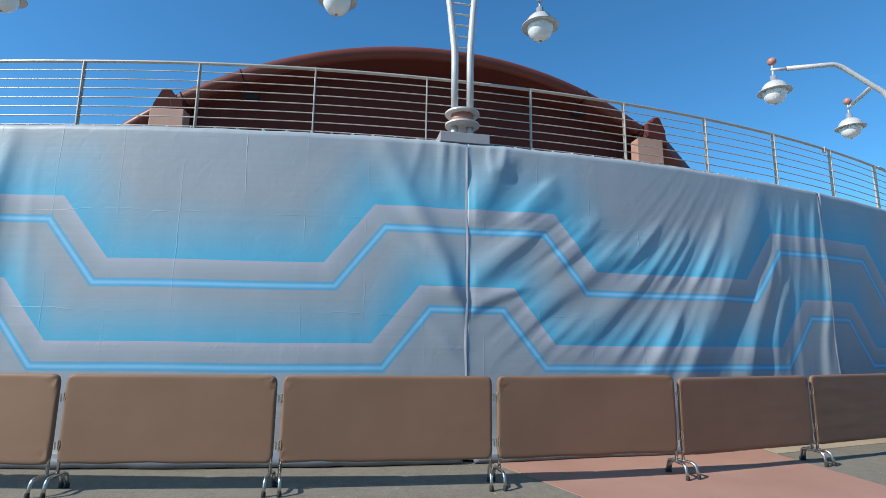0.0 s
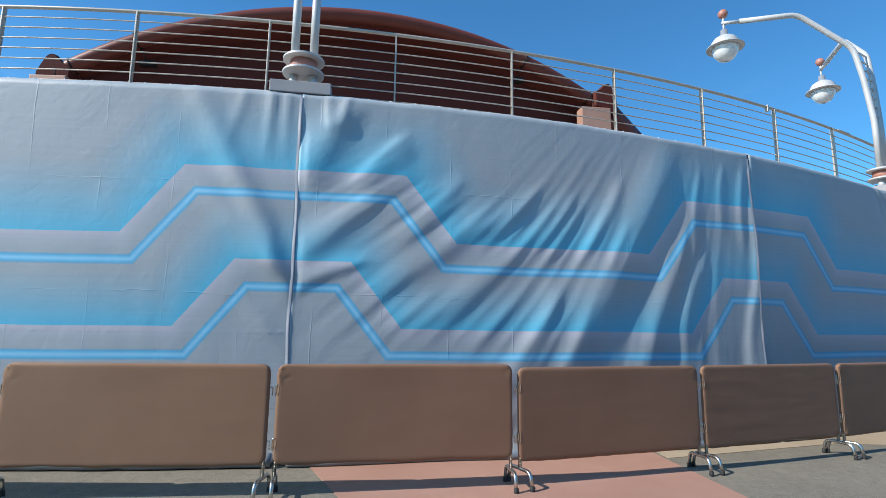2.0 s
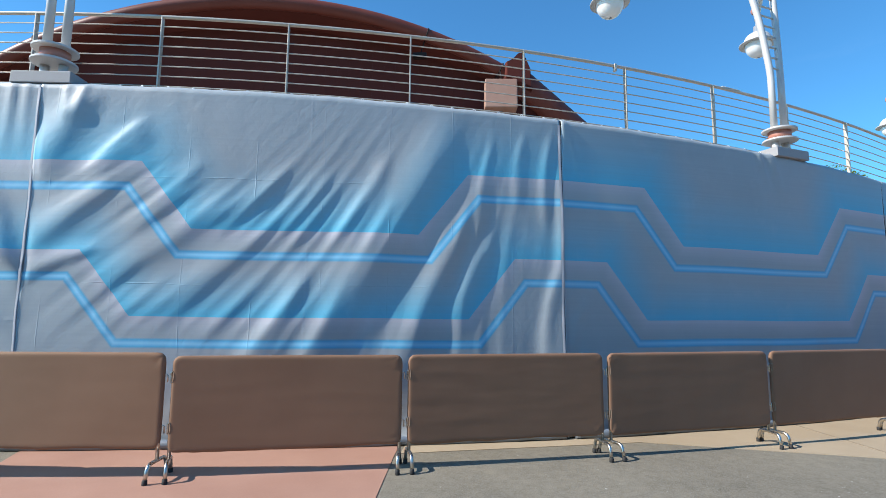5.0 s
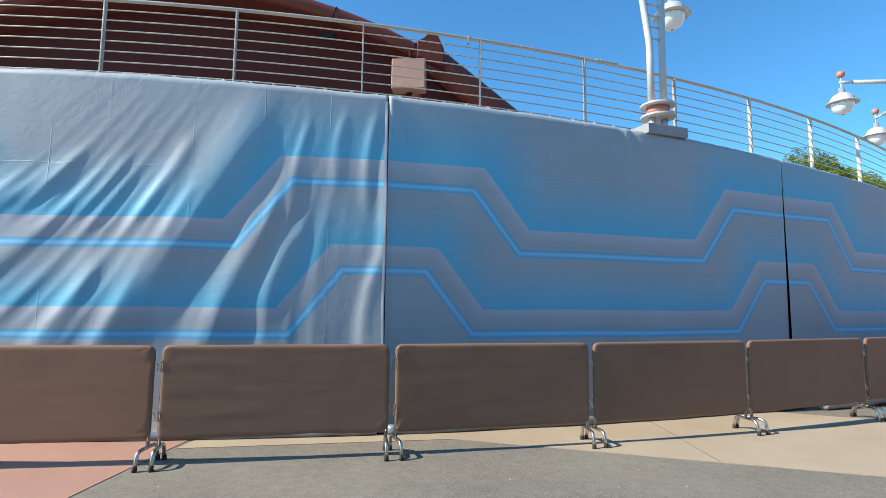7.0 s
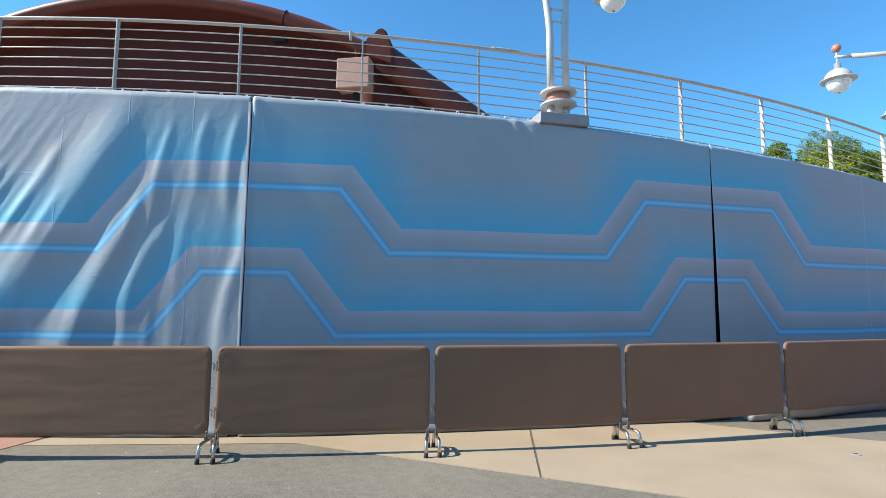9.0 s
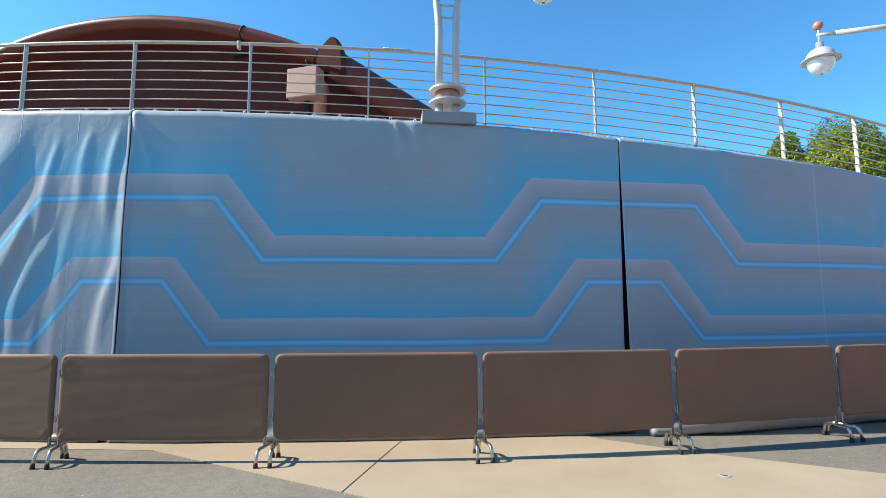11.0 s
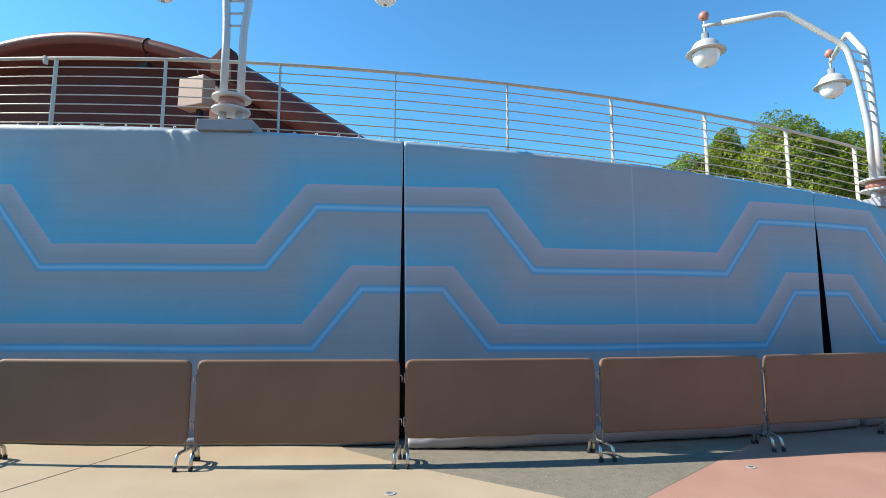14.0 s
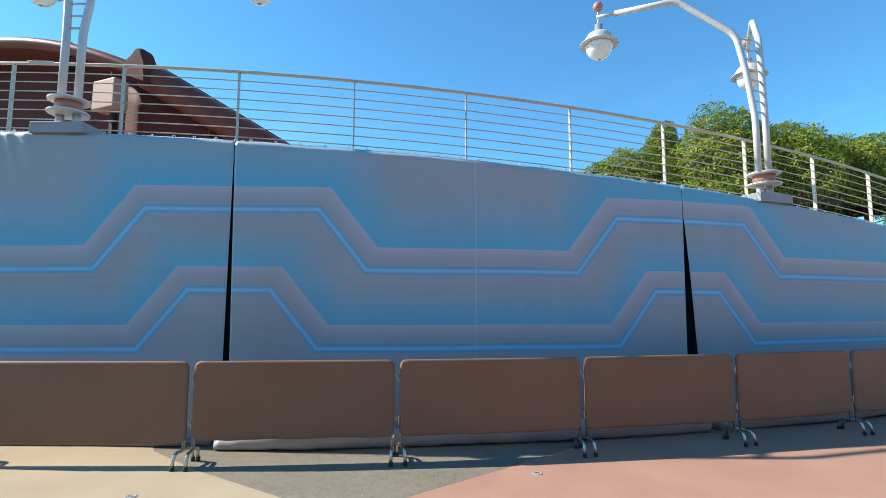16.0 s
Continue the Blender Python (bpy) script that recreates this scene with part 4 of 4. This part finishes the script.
# a short bracket that hangs from the sloping tube
bm = box_bm(-0.03, -0.03, -0.30, 0.03, 0.03, 0.0, 0.008)
under("bracket", bm_mesh("bracket", bm, MAROON), pav, "", Matrix.Translation(core[4] - SQUARE * F_R + FLAT * 0.02))
# straps round the tube
for a in (-38.5, -31.5, -25.0, 16.6, 25.6):
    c = arch_point(a, A_R + 0.08)
    up = (c - arch_point(a, 1.0)).normalized()
    side = up.cross(arch_point(a + 1) - c).normalized()
    v, f = sweep([c + up * (0.166 * math.cos(k)) + side * (0.166 * math.sin(k)) for k in np.linspace(0, 2 * math.pi, 20)], 0.014, 6, False)
    under("strap", mesh_of("strap", v, f, DARKFIT), pav, "dark strap round the tube")
# fittings hung under the tube
for a in (-25.0, 16.6):
    c = arch_point(a, A_R - 0.42, -0.05)
    bm = box_bm(-0.16, -0.07, -0.07, 0.16, 0.07, 0.05, 0.012)
    under("hung_fitting", bm_mesh("hung_fitting", bm, DARKFIT), pav, "dark bracket fitting under the arch", Matrix.Translation(c) @ pose(0, 0, 0, 0, 0, 8))
    v, f = sweep([c, arch_point(a, A_R - 0.1, -0.05)], 0.015, 6)
    under("hanger", mesh_of("hanger", v, f, DARKFIT), pav)
# fins that shroud the joints at the ends of the arch
for a, size in ((-33.0, 0.85), (26.2, 0.80)):
    sx = -1 if a < 0 else 1
    base = arch_point(a) + (Vector() if a < 0 else AD * 0.26 - AB * 0.12 + Vector((0, 0, 0.08)))
    bm = bmesh.new()
    prof = [(-0.32, -0.34), (0.50, -0.66), (0.46, -0.02), (0.27, 0.42), (0.17, 0.50), (0.06, 0.47), (-0.10, 0.26), (-0.30, 0.18)]
    rings = []
    for y, k in ((-0.26, 0.90), (-0.12, 1.0), (0.16, 1.0), (0.26, 0.88)):
        rings.append([bm.verts.new((px * sx * k, y, pz * k)) for px, pz in prof])
    for r0, r1 in zip(rings, rings[1:]):
        for i in range(len(prof)):
            j = (i + 1) % len(prof)
            bm.faces.new((r0[i], r0[j], r1[j], r1[i]))
    bm.faces.new(rings[0])
    bm.faces.new(rings[-1])
    bmesh.ops.bevel(bm, geom=list(bm.edges), offset=0.015, segments=2, affect="EDGES")
    under("cowl", bm_mesh("cowl", bm, MAROON), pav, "maroon fin-shaped cowl on the arch", Matrix.Translation(base) @ pose(0, 0, 0, 0, 0, 15.2) @ Matrix.Scale(size, 4))


# ---- covered boxes on the deck ----
def covered_box(x, y, top, w, h, d, turn):
    root = thing("covered_box", pose(x, y, deck_z(10) - 0.02, 0, 0, turn), "tan covered equipment box on a dark stand, hung by a chain", "equipment box", "boxes under the arch")
    z = top - deck_z(10) + 0.02
    bm = box_bm(-w / 2, -d / 2, z - h, w / 2, d / 2, z, 0.02, 0.006)
    under("box", bm_mesh("box", bm, BOXCLOTH), root)
    bm = box_bm(-0.06, 0.05, 0, 0.06, 0.17, z - h + 0.002, 0.01)
    under("stand", bm_mesh("stand", bm, DARKFIT), root, "dark stand")
    v, f = sweep([(0, 0, z), (0.02, 0, z + 0.12), (-0.01, 0, z + 0.25)], 0.014, 6)
    under("chain", mesh_of("chain", v, f, DARKFIT), root)
    return root


covered_box(5.43, 13.22, 6.80, 0.74, 0.68, 0.36, 9)
covered_box(-5.95, 10.45, 6.29, 0.72, 0.68, 0.34, 5)


# ---- climbing greenery behind the ramp ----
def greenery(name, blobs, count, size, label):
    """Uneven crown: many small leaf quads over lumpy mounds, with stray shoots."""
    rnd = random.Random(7)
    root = thing(name, pose(blobs[0][0], blobs[0][1], deck_z(50) - 0.3), label, "shrub")
    ox, oy, oz = blobs[0][0], blobs[0][1], deck_z(50) - 0.3
    vs, fs = [], []
    total = sum(b[3] * b[5] + b[4] * b[5] for b in blobs)
    for bx, by, bz, ax, ay, az in blobs:
        k = int(count * (ax * az + ay * az) / total)
        for _ in range(k):
            d = Vector((rnd.gauss(0, 1), rnd.gauss(0, 1), abs(rnd.gauss(0, 1)) * 1.0 - 0.25)).normalized()
            q = Vector((bx + d.x * ax, by + d.y * ay, bz + d.z * az))
            lump = 1 + 0.14 * noise.noise(q * 0.9) + 0.13 * noise.noise(q * 2.6) + 0.07 * noise.noise(q * 6.5)
            depth = 1 - 0.22 * rnd.random() ** 2
            if rnd.random() < 0.012:
                depth += 0.08 * rnd.random()
            c = Vector((bx, by, bz)) + Vector((d.x * ax, d.y * ay, d.z * az)) * lump * depth
            s = size * rnd.uniform(0.6, 1.35)
            nrm = (d + Vector((rnd.gauss(0, 0.55), rnd.gauss(0, 0.55), rnd.gauss(0.25, 0.5)))).normalized()
            t = nrm.cross(Vector((rnd.gauss(0, 1), rnd.gauss(0, 1), rnd.gauss(0, 1)))).normalized()
            u = nrm.cross(t)
            i = len(vs)
            c = c - Vector((ox, oy, oz))
            vs += [c - t * s, c - u * s * 0.42 + nrm * s * 0.1, c + t * s - nrm * s * 0.25, c + u * s * 0.42 + nrm * s * 0.1]
            fs += [(i, i + 1, i + 2), (i, i + 2, i + 3)]
    under("leaves", mesh_of("leaves", vs, fs, LEAF, False), root)
    vs, fs = [], []
    for bx, by, bz, ax, ay, az in blobs:
        b0 = len(vs)
        for i in range(9):
            th = math.pi * (0.06 + 0.94 * i / 8) * 0.62
            for j in range(16):
                a = 2 * math.pi * j / 16
                d = Vector((math.sin(th) * math.cos(a), math.sin(th) * math.sin(a), math.cos(th)))
                q = Vector((bx + d.x * ax, by + d.y * ay, bz + d.z * az))
                k = 0.80 * (1 + 0.16 * noise.noise(q * 0.9))
                vs.append(Vector((bx - ox + d.x * ax * k, by - oy + d.y * ay * k, bz - oz + d.z * az * k)))
        for i in range(8):
            for j in range(16):
                p, q = b0 + i * 16 + j, b0 + i * 16 + (j + 1) % 16
                fs.append((p, q, q + 16, p + 16))
    under("inner_growth", mesh_of("inner_growth", vs, fs, BARK), root, "dark inner growth")
    for bx, by, bz, ax, ay, az in blobs[:6]:
        v, f = sweep([(bx - ox, by - oy, 0.0), (bx - ox + 0.1, by - oy, (bz - oz) * 0.5), (bx - ox, by - oy + 0.1, bz - oz + 0.3)], [0.12, 0.09, 0.05], 8)
        under("trunk", mesh_of("trunk", v, f, BARK), root)
    return root


greenery("climbing_shrub", [(17.2, 22.6, 4.6, 1.35, 1.4, 2.25), (15.0, 22.1, 4.25, 1.25, 1.1, 1.75), (15.75, 22.6, 5.1, 0.55, 0.6, 1.65), (14.2, 21.9, 4.1, 0.95, 0.9, 1.5), (18.6, 23.4, 4.6, 1.4, 1.5, 1.85), (20.2, 24.7, 4.6, 1.4, 1.5, 1.60), (22.0, 26.0, 4.5, 1.5, 1.6, 1.5), (24.2, 27.6, 4.4, 2.0, 1.8, 1.8)],
         150000, 0.040, "dense bright green climbing shrub, sunlit crown with dark gaps")
